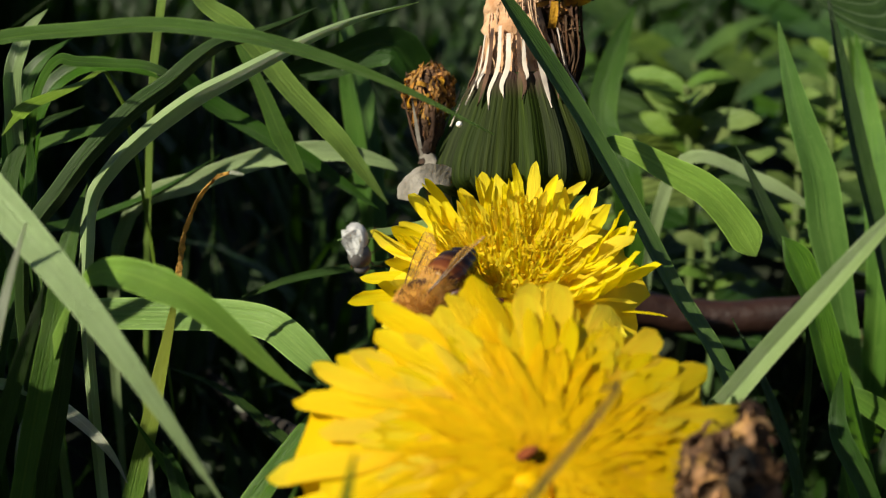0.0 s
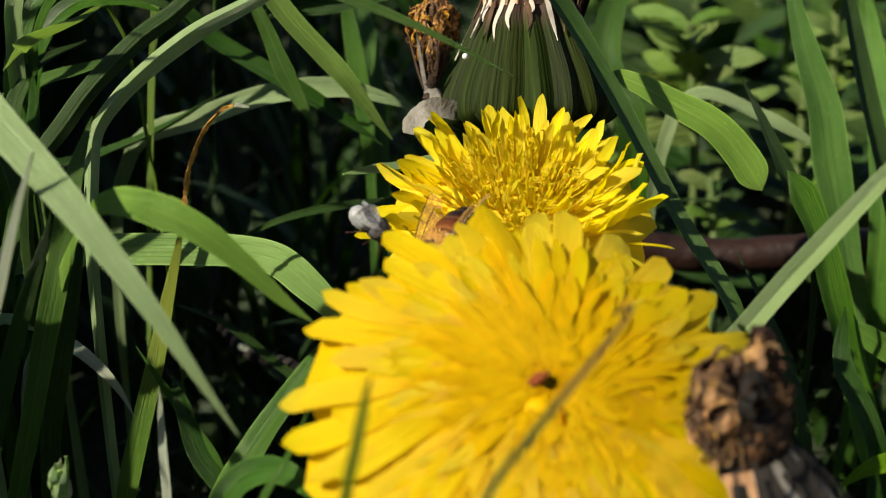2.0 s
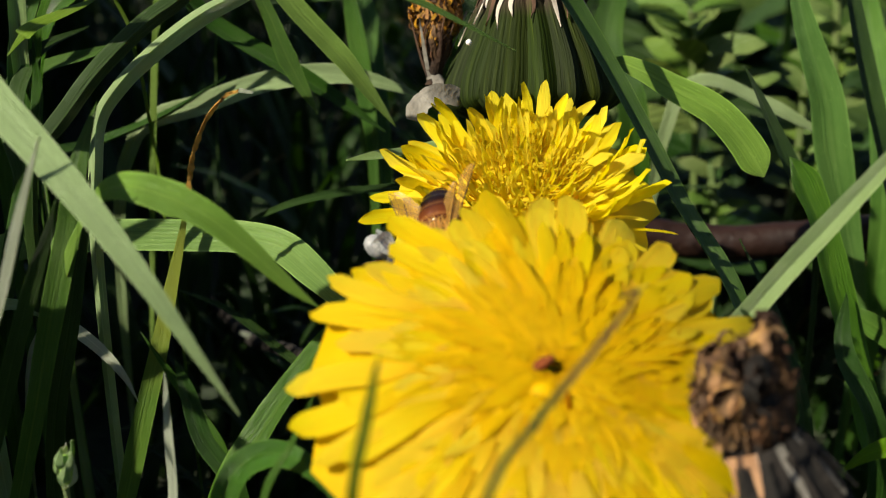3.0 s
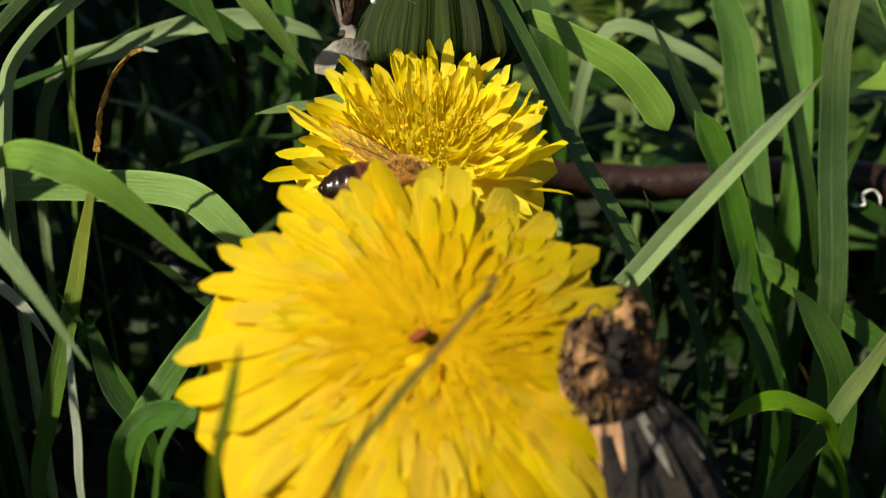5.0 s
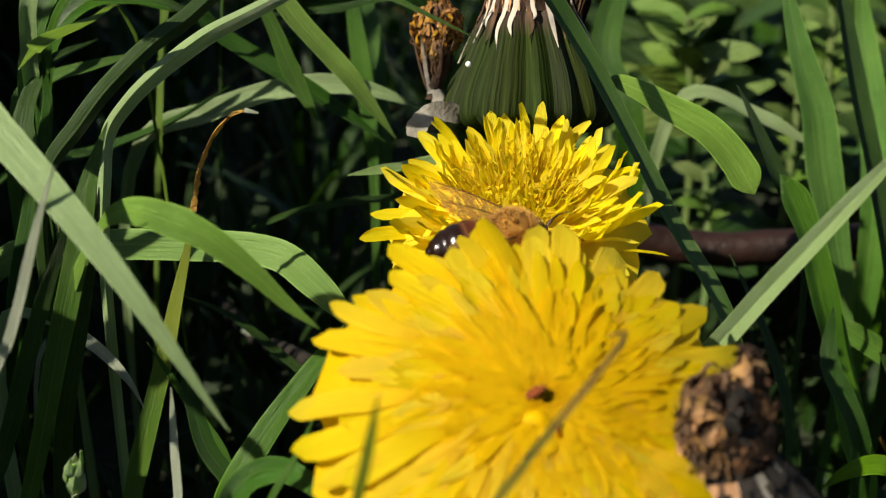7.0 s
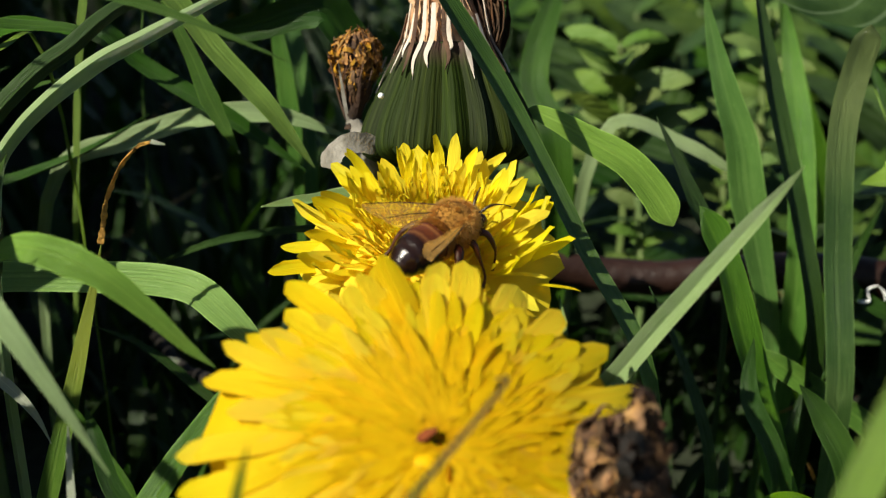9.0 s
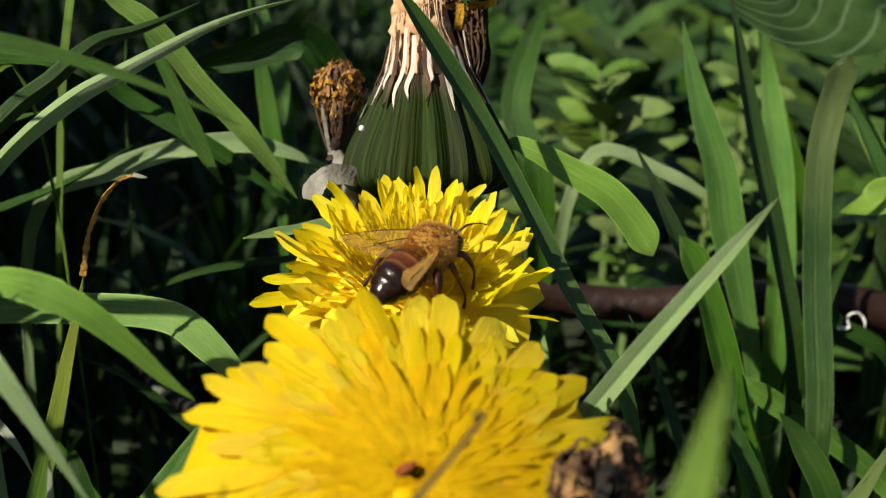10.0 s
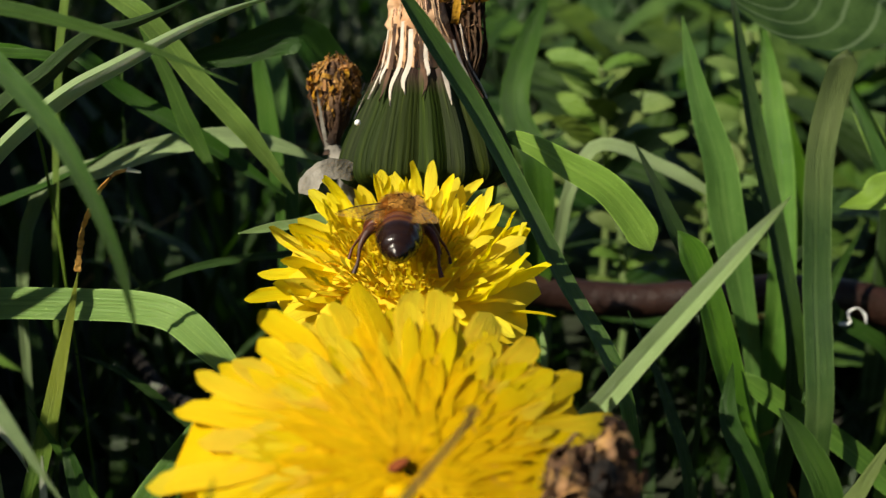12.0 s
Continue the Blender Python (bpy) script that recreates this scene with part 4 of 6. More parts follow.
dandelion((6.9, 0.0, 63.8), (-0.09, -0.33, 0.94), (10.9, 8.0, -0.5), [
    (21, 13.9, 1.5, 0.09, 1.0), (22, 13.0, 2.9, 0.10, 1.0), (24, 11.8, 3.9, 0.10, 0.92), (26, 10.4, 4.5, 0.09, 0.80), (30, 9.0, 4.9, 0.08, 0.66),
    (32, 7.8, 5.1, 0.10, 0.54), (34, 6.7, 5.2, 0.12, 0.46), (34, 5.6, 5.3, 0.14, 0.40), (32, 4.6, 5.35, 0.16, 0.36), (28, 3.6, 5.35, 0.18, 0.34), (22, 2.6, 5.3, 0.20, 0.34), (14, 1.5, 5.2, 0.2, 0.34)], 1.32, 34,
    "open yellow dandelion with narrow petals, visited by a bee", dict(styles=150, radius=6.0, height=5.4, bed=(11.8, 4.3, 2.0)), deep=0.8, tint=PETAL_LIGHT, point=0.10, calm=0.9, limp=0.8)

# dark gap and unopened florets at the heart of the near flower
def heart():
    f = near_flower.location / MM
    bm = bmesh.new()
    ball(bm, Vector((6.35, -37.2, 66.9)) - f, (1.25, 1.0, 0.9), 14, 8)
    for v in bm.verts:
        v.co += v.normal * 0.12 * MM * noise.noise(v.co * 2500)
    part("floret_button", bm, PETAL_DEEP, near_flower, "tight button of unopened florets")
    for at, radii, turn, axis in (((6.35, -35.95, 68.4), (0.95, 0.4, 0.3), -32, "Y"), ((7.9, -38.1, 67.0), (0.17, 0.75, 0.2), 27, "X")):
        bm = bmesh.new()
        ball(bm, Vector(at) - f, radii, 10, 6, Matrix.Rotation(radians(turn), 4, axis))
        for v in bm.verts:
            v.co += v.normal * 0.15 * MM * noise.noise(v.co * 3000)
        part("dark_floret", bm, FLORET_RED, near_flower, "small red-brown shrivelled floret")


heart()


# ---- closed and withered heads ----
def crumbs(bm, centre, radii, count, size, rnd, up=0.3):
    """Dry scraps of florets, curled every way."""
    for _ in range(count):
        d = Vector((rnd.gauss(0, 1), rnd.gauss(0, 1), rnd.gauss(0, 1) + up)).normalized()
        p = Vector(centre) + Vector((d.x * radii[0], d.y * radii[1], d.z * radii[2])) * rnd.uniform(0.75, 1.0)
        side = d.orthogonal().normalized()
        side.rotate(Matrix.Rotation(rnd.uniform(0, 6.28), 3, d))
        s = size * rnd.uniform(0.6, 1.4)
        q = [p, p + (d * 0.6 + side * 0.5) * s, p + (d * 0.9 + side * 1.2) * s, p + (d * 0.4 + side * 1.6) * s]
        ribbon(bm, spline([mm(v) for v in q], 2), taper(s * rnd.uniform(0.45, 0.8), base=0.9, tip=0.4, end=0.3), 0.07 * MM, d, 0.4, across=2)


def closed_head(base, top, foot, profile, count, seed, label, tuft, drape, shell=BRACT):
    """A dandelion head closed after flowering; profile gives (share of height, radius)."""
    rnd = random.Random(seed)
    b, t, f = Vector(base), Vector(top), Vector(foot)
    head = thing("closed_dandelion", foot, label, "flower head", "withered flower heads")
    n = (t - b).normalized()
    h = (t - b).length
    e1 = n.orthogonal().normalized()
    e2 = n.cross(e1)
    bm = bmesh.new()
    tube(bm, spline([mm(p - f) for p in (f, (f * 0.5 + b * 0.5) + Vector((1, 0, 0)), b - n * 3, b + n * 1.5)], 8), 1.6 * MM, 10)
    part("stalk", bm, STEM, head, "green hollow stalk")
    bm = bmesh.new()
    rings = []
    for share, r in profile:
        rings.append([bm.verts.new(mm(b - f + n * h * share + (e1 * math.cos(a) + e2 * math.sin(a)) * r * 0.93)) for a in (2 * math.pi * k / 20 for k in range(20))])
    for i in range(len(rings) - 1):
        for k in range(20):
            bm.faces.new((rings[i][k], rings[i][(k + 1) % 20], rings[i + 1][(k + 1) % 20], rings[i + 1][k]))
    bm.faces.new(rings[0])
    bm.faces.new(rings[-1])
    part("seed_chamber", bm, shell, head)
    most = max(r for _, r in profile)
    for k in range(count):
        a = 2 * math.pi * (k + rnd.uniform(-0.12, 0.12)) / count
        out = e1 * math.cos(a) + e2 * math.sin(a)
        side = n.cross(out)
        line = [mm(b - f + n * h * share + out * (r + 0.06) + side * rnd.uniform(-0.12, 0.12)) for share, r in profile]
        bm = bmesh.new()
        shares = [r / most for _, r in profile]

        def width(u, shares=shares):
            i = min(int(u * (len(shares) - 1)), len(shares) - 2)
            q = u * (len(shares) - 1) - i
            return 2 * math.pi * most / count * 1.02 * (shares[i] * (1 - q) + shares[i + 1] * q) * MM

        ribbon(bm, spline(line, 4), width, 0.30 * MM, out, -0.55)
        part("bract", bm, shell, head)
    tuft(head, f, b, t, n, e1, e2, h, rnd)
    drape(head, f, b, t, n, e1, e2, h, rnd)
    return head


def brush(head, f, b, t, n, e1, e2, h, rnd):
    """Tan pappus bundle with the dark dead florets at its side."""
    bm = bmesh.new()
    tube(bm, spline([mm(t - f - n * 1.5), mm(t - f + n * 2.5 - Vector((0.3, 0, 0))), mm(t - f + n * 6 - Vector((0.8, 0, 0))), mm(t - f + n * 9 - Vector((1.2, 0, 0)))], 8), lambda u: (4.1 - 2.0 * u + 0.2 * math.sin(25 * u)) * MM, 28)
    for v in bm.verts:
        v.co += Vector((noise.noise(v.co * 1500), noise.noise(v.co * 1500 + Vector((3, 0, 0))), 0)) * 0.5 * MM
    part("silk", bm, PAPPUS_TAN, head, "matted pinkish tan silk")
    bm = bmesh.new()
    for _ in range(1100):
        a, r = rnd.uniform(0, 2 * math.pi), 3.9 * math.sqrt(rnd.random())
        out = e1 * math.cos(a) + e2 * math.sin(a)
        p = t - f + out * r - n * 2.0
        q = p + n * rnd.uniform(6, 10.5) - out * (r * 0.38 + rnd.uniform(-0.5, 0.5)) - Vector((0.6, 0, 0))
        bow = Vector((rnd.uniform(-0.5, 0.5), rnd.uniform(-0.5, 0.5), 0))
        tube(bm, spline([mm(p), mm(p * 0.65 + q * 0.35 + out * rnd.uniform(0, 0.5) + bow), mm(p * 0.3 + q * 0.7 - bow * 0.8), mm(q)], 2), lambda u: (0.15 - 0.08 * u) * MM, 3)
    tagged(part("pappus", bm, PAPPUS_TAN, head, "tan silky bundle of pappus"), kind="stuff")
    bm = bmesh.new()
    for _ in range(130):
        a = rnd.uniform(-1.2, 1.0)
        out = (e1 * math.cos(a) + e2 * math.sin(a))
        out = Vector((abs(out.x) * 0.8 + 0.35, out.y * 0.8, 0))
        p = t - f + out * rnd.uniform(2.6, 4.6) - n * rnd.uniform(0, 2.5)
        q = p + n * rnd.uniform(4, 9.5) + out * rnd.uniform(-0.3, 1.2)
        ribbon(bm, spline([mm(p), mm((p + q) / 2 + out * 0.5), mm(q), mm(q + out * rnd.uniform(-1, 1.2) - n * rnd.uniform(-0.6, 0.8))], 2), taper(rnd.uniform(0.5, 1.1), base=0.8, tip=0.5), 0.08 * MM, out, 0.4, across=2)
    tagged(part("withered_tuft", bm, WITHER, head, "dark brown dead florets"), kind="stuff")
    bm = bmesh.new()
    crumbs(bm, t - f + n * 8.5 + Vector((3.6, 0, 0)), (2.0, 1.8, 1.4), 26, 1.3, rnd)
    tagged(part("dry_tuft", bm, WITHER_ORANGE, head, "orange-brown crumbled florets"), kind="stuff")


def pale_tips(head, f, b, t, n, e1, e2, h, rnd):
    """Whitish dry bract ends lying over the neck."""
    def girth(drop):
        s = 1 - drop / h
        for (s0, r0), (s1, r1) in zip(BUD_PROFILE, BUD_PROFILE[1:]):
            if s0 <= s <= s1:
                return r0 + (r1 - r0) * (s - s0) / (s1 - s0) + 0.45
        return 5.0

    for k in range(30):
        a = 2 * math.pi * (k + rnd.uniform(-0.4, 0.4)) / 30
        out = e1 * math.cos(a) + e2 * math.sin(a)
        drop = rnd.uniform(0.8, 5.2)
        p = t - f + n * rnd.uniform(2.5, 5.0) + out * 4.0
        bm = bmesh.new()
        side = n.cross(out) * rnd.uniform(-0.5, 0.5)
        line = [p, t - f + out * 4.8 + n * 0.5, t - f + out * girth(drop * 0.5) + side - n * drop * 0.5, t - f + out * girth(drop) - n * drop]
        ribbon(bm, spline([mm(v) for v in line], 5), taper(rnd.uniform(0.3, 0.65), base=0.8, tip=0.55), 0.1 * MM, out, 0.3, across=2)
        part("bract_tip", bm, PAPPUS if k % 3 else WITHER, head, "whitish dry bract tip")


BUD_PROFILE = ((0.0, 4.5), (0.06, 7.8), (0.14, 9.0), (0.28, 8.9), (0.45, 8.1), (0.62, 7.0), (0.8, 5.9), (0.92, 5.1), (1.0, 4.6))
bud = closed_head((9.4, 19.5, 65.3), (8.9, 23.9, 77.0), Vector((9.4, 19.5, 65.3)) * 1.0 + Vector((2, 4, 0)) - Vector((0, 0, Vector((9.4, 19.5, 65.3)).z + 0.5)), BUD_PROFILE, 19, 5,
                  "green closed dandelion head with a tan pappus tuft", brush, pale_tips)


def strands(bm, centre, radii, count, width, rnd, low=-0.9, high=1.0):
    """Matted dead florets: narrow scraps that climb over an egg-shaped core."""
    for _ in range(count):
        a = rnd.uniform(0, 2 * math.pi)
        h0 = rnd.uniform(low, 0.75)
        h1 = min(high, h0 + rnd.uniform(0.35, 0.9))
        swell = rnd.uniform(0.97, 1.1)
        pts = []
        for k in range(4):
            h = h0 + (h1 - h0) * k / 3
            r = math.sqrt(max(0.05, 1 - h * h)) * swell
            b = a + rnd.uniform(-0.12, 0.12)
            pts.append(Vector(centre) + Vector((math.cos(b) * r * radii[0], math.sin(b) * r * radii[1], h * radii[2] * 1.04)))
        pts[3] += Vector((rnd.uniform(-0.5, 0.5), rnd.uniform(-0.5, 0.5), rnd.uniform(-0.1, 0.6)))
        ribbon(bm, spline([mm(p) for p in pts], 2), taper(width * rnd.uniform(0.5, 1.3), base=0.8, tip=0.5, end=0.2), 0.06 * MM, (math.cos(a), math.sin(a), 0.2), 0.4, rnd.uniform(-0.8, 0.8), across=2)


def brown_crown(head, f, b, t, n, e1, e2, h, rnd):
    bm = bmesh.new()
    got = ball(bm, t - f + n * 3.0, (2.7, 2.5, 3.9), 22, 16)
    for v in got:
        v.co += v.normal * (0.8 * noise.noise(v.co * 600) + 0.4 * noise.noise(v.co * 1700)) * MM
    part("crown", bm, WITHER, head, "brown shrivelled crown of dead florets")
    c = t - f + n * 3.3
    lumps = ((0, 0, -1.2, 3.3, 2.9, 3.4), (0.1, -0.1, 2.0, 2.1, 1.9, 2.0), (1.2, 0.2, 4.0, 0.9, 0.9, 2.0), (-1.5, -0.6, 2.5, 1.4, 1.4, 1.7), (-2.0, -0.8, -2.4, 1.5, 1.6, 2.0), (1.7, 0.2, 1.2, 1.3, 1.5, 2.2))
    bm = bmesh.new()
    for x, y, z, rx, ry, rz in lumps:
        strands(bm, c + Vector((x, y, z)), (rx, ry, rz), int(16 * rx * rz), 0.85, rnd)
        crumbs(bm, c + Vector((x, y, z)), (rx, ry, rz), int(1.5 * rx * rz), 0.8, rnd)
    tagged(part("withered_tuft", bm, WITHER, head, "matted brown dead florets"), kind="stuff")
    # Dark strands paint the shadow in the hollow of the crown.
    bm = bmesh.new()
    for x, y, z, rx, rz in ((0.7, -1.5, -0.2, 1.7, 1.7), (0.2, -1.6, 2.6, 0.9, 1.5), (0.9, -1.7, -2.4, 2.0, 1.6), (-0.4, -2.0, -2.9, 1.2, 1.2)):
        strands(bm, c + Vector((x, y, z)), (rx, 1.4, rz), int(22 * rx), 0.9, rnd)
    tagged(part("rotted_tuft", bm, WITHER_DARK, head, "florets darkened to paint the shadow in the hollow of the crown"), kind="stuff")
    # Tan scraps, mostly on the left, put the sunlit patches into the colour.
    bm = bmesh.new()
    for x, y, z, count in ((-1.9, -1.3, 2.3, 30), (-1.2, -2.2, 1.2, 30), (1.3, -0.6, 4.2, 12), (-2.5, -1.4, -1.6, 30), (-1.3, -2.5, -1.2, 10)):
        strands(bm, c + Vector((x, y, z)), (1.1, 0.9, 1.4), count, 0.6, rnd)
    tagged(part("dry_tuft", bm, WITHER_TAN, head, "tan dry floret scraps painting the sunlit patches of the crown"), kind="stuff")
    bm = bmesh.new()
    roots = []
    for _ in range(1300):
        d = Vector((rnd.gauss(0, 1), rnd.gauss(0, 1), rnd.gauss(0, 1))).normalized()
        roots.append((c + Vector((d.x * 3.2, d.y * 3.0, d.z * 4.0 - 0.2)), d))
    spikes(bm, roots, 0.95, 0.024, rnd, 0.7)
    tagged(part("fuzz", bm, WITHER, head, "short grey-brown fuzz"), kind="stuff")


def collar(head, f, b, t, n, e1, e2, h, rnd):
    for k in range(34):
        a = 2 * math.pi * (k + rnd.uniform(-0.3, 0.3)) / 34
        out = e1 * math.cos(a) + e2 * math.sin(a)
        bm = bmesh.new()
        flare = 1.9 * max(0, out.x) * rnd.random()
        line = [t - f + out * 3.0 + n * 0.6, t - f + out * (3.8 + flare * 0.4) - n * 1.2, t - f + out * (4.6 + flare + rnd.uniform(-0.2, 0.5)) - n * rnd.uniform(3, 7.0)]
        ribbon(bm, spline([mm(v) for v in line], 5), taper(rnd.uniform(0.45, 0.95), base=0.9, tip=0.6), 0.1 * MM, out, 0.3, across=2)
        # Darker tips on the right: the shaded side is painted in, with grey strands.
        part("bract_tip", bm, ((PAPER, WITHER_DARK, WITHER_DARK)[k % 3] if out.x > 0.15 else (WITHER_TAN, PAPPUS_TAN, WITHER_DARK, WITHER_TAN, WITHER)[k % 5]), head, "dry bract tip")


FRONT_PROFILE = ((0.0, 2.6), (0.1, 4.6), (0.3, 5.6), (0.6, 5.2), (0.85, 4.2), (1.0, 3.4))
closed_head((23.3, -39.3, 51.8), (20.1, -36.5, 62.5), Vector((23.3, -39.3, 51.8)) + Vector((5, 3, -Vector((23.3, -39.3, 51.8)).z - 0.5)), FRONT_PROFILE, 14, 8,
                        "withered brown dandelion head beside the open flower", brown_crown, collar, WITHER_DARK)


def shrivelled_head():
    """The small orange-brown dead head leaning on the closed one."""
    rnd = random.Random(12)
    top, low, knee = Vector((-0.5, 29.3, 76.0)), Vector((-1.1, 25.2, 67.0)), Vector((0.4, 24.2, 65.1))
    foot = Vector((knee.x + 3, knee.y + 3, -0.5))
    head = thing("shrivelled_dandelion", foot, "shrivelled orange-brown dandelion head on a dry stalk", "flower head", "withered flower heads")
    n = (top - low).normalized()
    bm = bmesh.new()
    tube(bm, spline([mm(p - foot) for p in (foot, foot * 0.5 + knee * 0.5 + Vector((1, 1, 0)), knee, low + n * 1.0)], 8), lambda u: (1.2 - 0.35 * u) * MM, 8)
    part("stalk", bm, PAPER, head, "pale pinkish dry stalk")
    bm = bmesh.new()
    line = spline([mm(low - foot), mm(low - foot + n * 3), mm(top - foot - n * 1.5), mm(top - foot)], 4)
    tube(bm, line, lambda u: (0.6 + 1.3 * min(1, u * 1.6) - 0.6 * max(0, u - 0.8)) * MM, 14)
    for v in bm.verts:
        v.co += Vector((noise.noise(v.co * 900), noise.noise(v.co * 900 + Vector((5, 0, 0))), 0)) * 0.5 * MM
    part("crown", bm, WITHER, head, "brown shrivelled core")
    bm = bmesh.new()
    crumbs(bm, top - foot - n * 2.4, (2.5, 2.3, 2.8), 190, 0.55, rnd, 0.2)
    strands(bm, top - foot - n * 2.4, (2.5, 2.3, 2.8), 90, 0.34, rnd)
    strands(bm, top - foot - n * 5.6, (1.6, 1.6, 2.6), 70, 0.34, rnd)
    tagged(part("dry_tuft", bm, WITHER_ORANGE, head, "orange crumbled florets"), kind="stuff")
    bm = bmesh.new()
    strands(bm, top - foot - n * 2.2, (2.4, 2.2, 2.8), 26, 0.34, rnd)
    strands(bm, top - foot - n * 5.6, (1.75, 1.7, 2.8), 50, 0.4, rnd)
    tagged(part("withered_tuft", bm, WITHER, head, "dark brown dead florets"), kind="stuff")
    for k in range(9):
        a = 2 * math.pi * k / 9 + rnd.uniform(-0.2, 0.2)
        out = Vector((math.cos(a), math.sin(a), 0))
        q = low - foot + n * 1.0
        bm = bmesh.new()
        ribbon(bm, spline([mm(q + out * 0.7), mm(q + out * 1.9 + n * 3), mm(q + out * (2.9 + rnd.uniform(-0.3, 0.6)) + n * rnd.uniform(5, 8.5))], 5), taper(rnd.uniform(0.4, 0.8), base=0.8, tip=0.6), 0.1 * MM, out, 0.3, across=2)
        part("bract", bm, (PAPER, WITHER, WITHER)[k % 3], head, "papery dry bract")
    return head


shrivelled_head()


def curled_leaf():
    pts = [Vector(p) for p in ((2.3, 16.0, 68.2), (1.0, 15.0, 69.1), (-0.6, 14.0, 69.5), (-1.7, 13.3, 69.2), (-2.4, 12.6, 68.5), (-2.7, 12.0, 67.6))]
    root = Vector((pts[0].x + 2, pts[0].y + 2, -0.5))
    line = spline([mm(p - root) for p in [root, pts[0] - Vector((-1, 0, 12))] + pts], 6)
    bm = bmesh.new()
    ribbon(bm, line, lambda t: (0.3 + 1.9 * max(0, min(1, (t - 0.28) / 0.12)) - 0.5 * max(0, t - 0.9) / 0.1 + 0.08 * math.sin(60 * t)) * MM, 0.14 * MM, (-0.3, -0.75, 0.5), 0.3, 0.0, 0.1)
    me = to_mesh("dead_leaf", bm)
    me.materials.append(PAPER)
    ob = new("dead_leaf", me)
    ob.location = mm(root)
    return tagged(ob, "curled grey-white dead leaf beside the flower", "leaf")


curled_leaf()


def dew_drop():
    bm = bmesh.new()
    ball(bm, (0, 0, 0), (0.3, 0.3, 0.3), 14, 10)
    me = to_mesh("dew_drop", bm)
    me.materials.append(WHITE_BIT)
    ob = new("dew_drop", me)
    ob.location = mm((2.4, 8.5, 76.5))
    return tagged(ob, "tiny white bead on the closed head", "droplet")


dew_drop()


def orange_tip():
    pts = [Vector(p) for p in ((-23.9, 4.0, 62.9), (-23.5, 4.0, 64.9), (-23.0, 3.5, 67.2), (-22.2, 3.5, 69.3), (-20.8, 3.0, 71.8), (-19.3, 3.0, 73.2), (-18.1, 2.5, 73.8), (-16.8, 2.0, 73.8))]
    owner = BLADES["yellow"]
    f = owner.location / MM
    bm = bmesh.new()
    line = spline([mm(p - f) for p in pts[:7]], 8)
    ribbon(bm, line, lambda t: (0.56 - 0.16 * t + 0.10 * math.sin(31 * t) + 0.10 * math.sin(83 * t)) * MM, 0.14 * MM, (0.1, -0.6, 0.7), 0.5, 2.0)
    part("withered_tip", bm, DRY_STEM, owner, "orange withered grass tip")
    bm = bmesh.new()
    ribbon(bm, spline([mm(p - f) for p in pts[6:]], 5), lambda t: (0.5 - 0.3 * t) * MM, 0.1 * MM, (0.1, -0.6, 0.7), 0.5, 0.8)
    part("bleached_end", bm, GRASS_WHITE, owner, "white bleached end")


orange_tip()


def fallen_stalk():
    pts = [Vector(p) for p in ((18.4, 54.9, 35.2), (37.6, 53.9, 34.9), (74.3, 50.6, 35.8), (131.0, 41.8, 26.7))]
    pts[3].z = 0
    low = Vector((pts[0].x - 18, pts[0].y + 4, 1))
    bm = bmesh.new()
    tube(bm, spline([mm(p) for p in [low] + pts], 12), lambda t: (2.7 + 0.25 * math.sin(9 * t)) * MM, 14)
    for v in bm.verts:
        v.co += Vector((0, noise.noise(v.co * 260), noise.noise(v.co * 260 + Vector((9, 0, 0))))) * 0.35 * MM
    me = to_mesh("fallen_stalk", bm)
    me.materials.append(STEM_BROWN)
    tagged(new("fallen_stalk", me), "dark red-brown dead stalk lying in the grass", "stalk")
    bm = bmesh.new()
    tube(bm, spline([mm(p) for p in ((65.7, 44.6, 36.4), (67.2, 44.6, 36.6), (66.9, 45.2, 37.8), (68.2, 45.4, 38.4), (69.2, 45.0, 37.6), (69.3, 44.5, 36.6))], 6), lambda t: (0.2 - 0.1 * t + 0.05 * math.sin(17 * t)) * MM, 6)
    me = to_mesh("white_fibre", bm)
    me.materials.append(WHITE_BIT)
    tagged(new("white_fibre", me), "curled white fibre caught on the dead stalk", "fibre")


fallen_stalk()


def dead_stem():
    """A dark stem leaning low in the shade, with a pale scrap on it."""
    pts = [Vector(p) for p in ((-52.0, 112.0, -0.5), (-37.4, 82.2, 9.8), (-27.8, 57.1, 17.8), (-19.7, 37.0, 27.4), (-8.0, 16.0, 35.0))]
    stem = thing("brown_twig", pts[0], "dark brown dead twig leaning low in the shade", "twig")
    bm = bmesh.new()
    tube(bm, spline([mm(p - pts[0]) for p in pts], 8), lambda t: (1.2 - 0.4 * t + 0.1 * math.sin(19 * t)) * MM, 10)
    part("shaft", bm, WITHER_DARK, stem)
    bm = bmesh.new()
    at = pts[2] - pts[0] + Vector((0, -1.2, 1.2))
    ribbon(bm, spline([mm(at + Vector((-1.4, 0, 0.7))), mm(at), mm(at + Vector((1.2, 0, -0.9)))], 4), taper(0.9, base=0.5, tip=0.5, end=0.3), 0.1 * MM, (0, -0.8, 0.6), 0.2)
    part("scrap", bm, GRASS_WHITE, stem, "pale yellowish dry scrap")


dead_stem()


# ---- broad-leaved herbs ----
def leaf_mesh(length, width, bend, rnd):
    bm = bmesh.new()
    line = spline([mm(p) for p in ((0, 0, 0), (length * 0.35, 0, length * bend), (length * 0.75, 0, length * bend * 0.9), (length, 0, length * bend * 0.2))], 4)
    ribbon(bm, line, lambda t: width * MM * (0.10 + 0.9 * math.sin(math.pi * min(1, t * 0.94 + 0.05)) ** 0.8 * (1 - 0.35 * t)), 0.1 * MM, (0, 0, 1), 0.22, 0.0, 0.08)
    return to_mesh("leaf", bm)


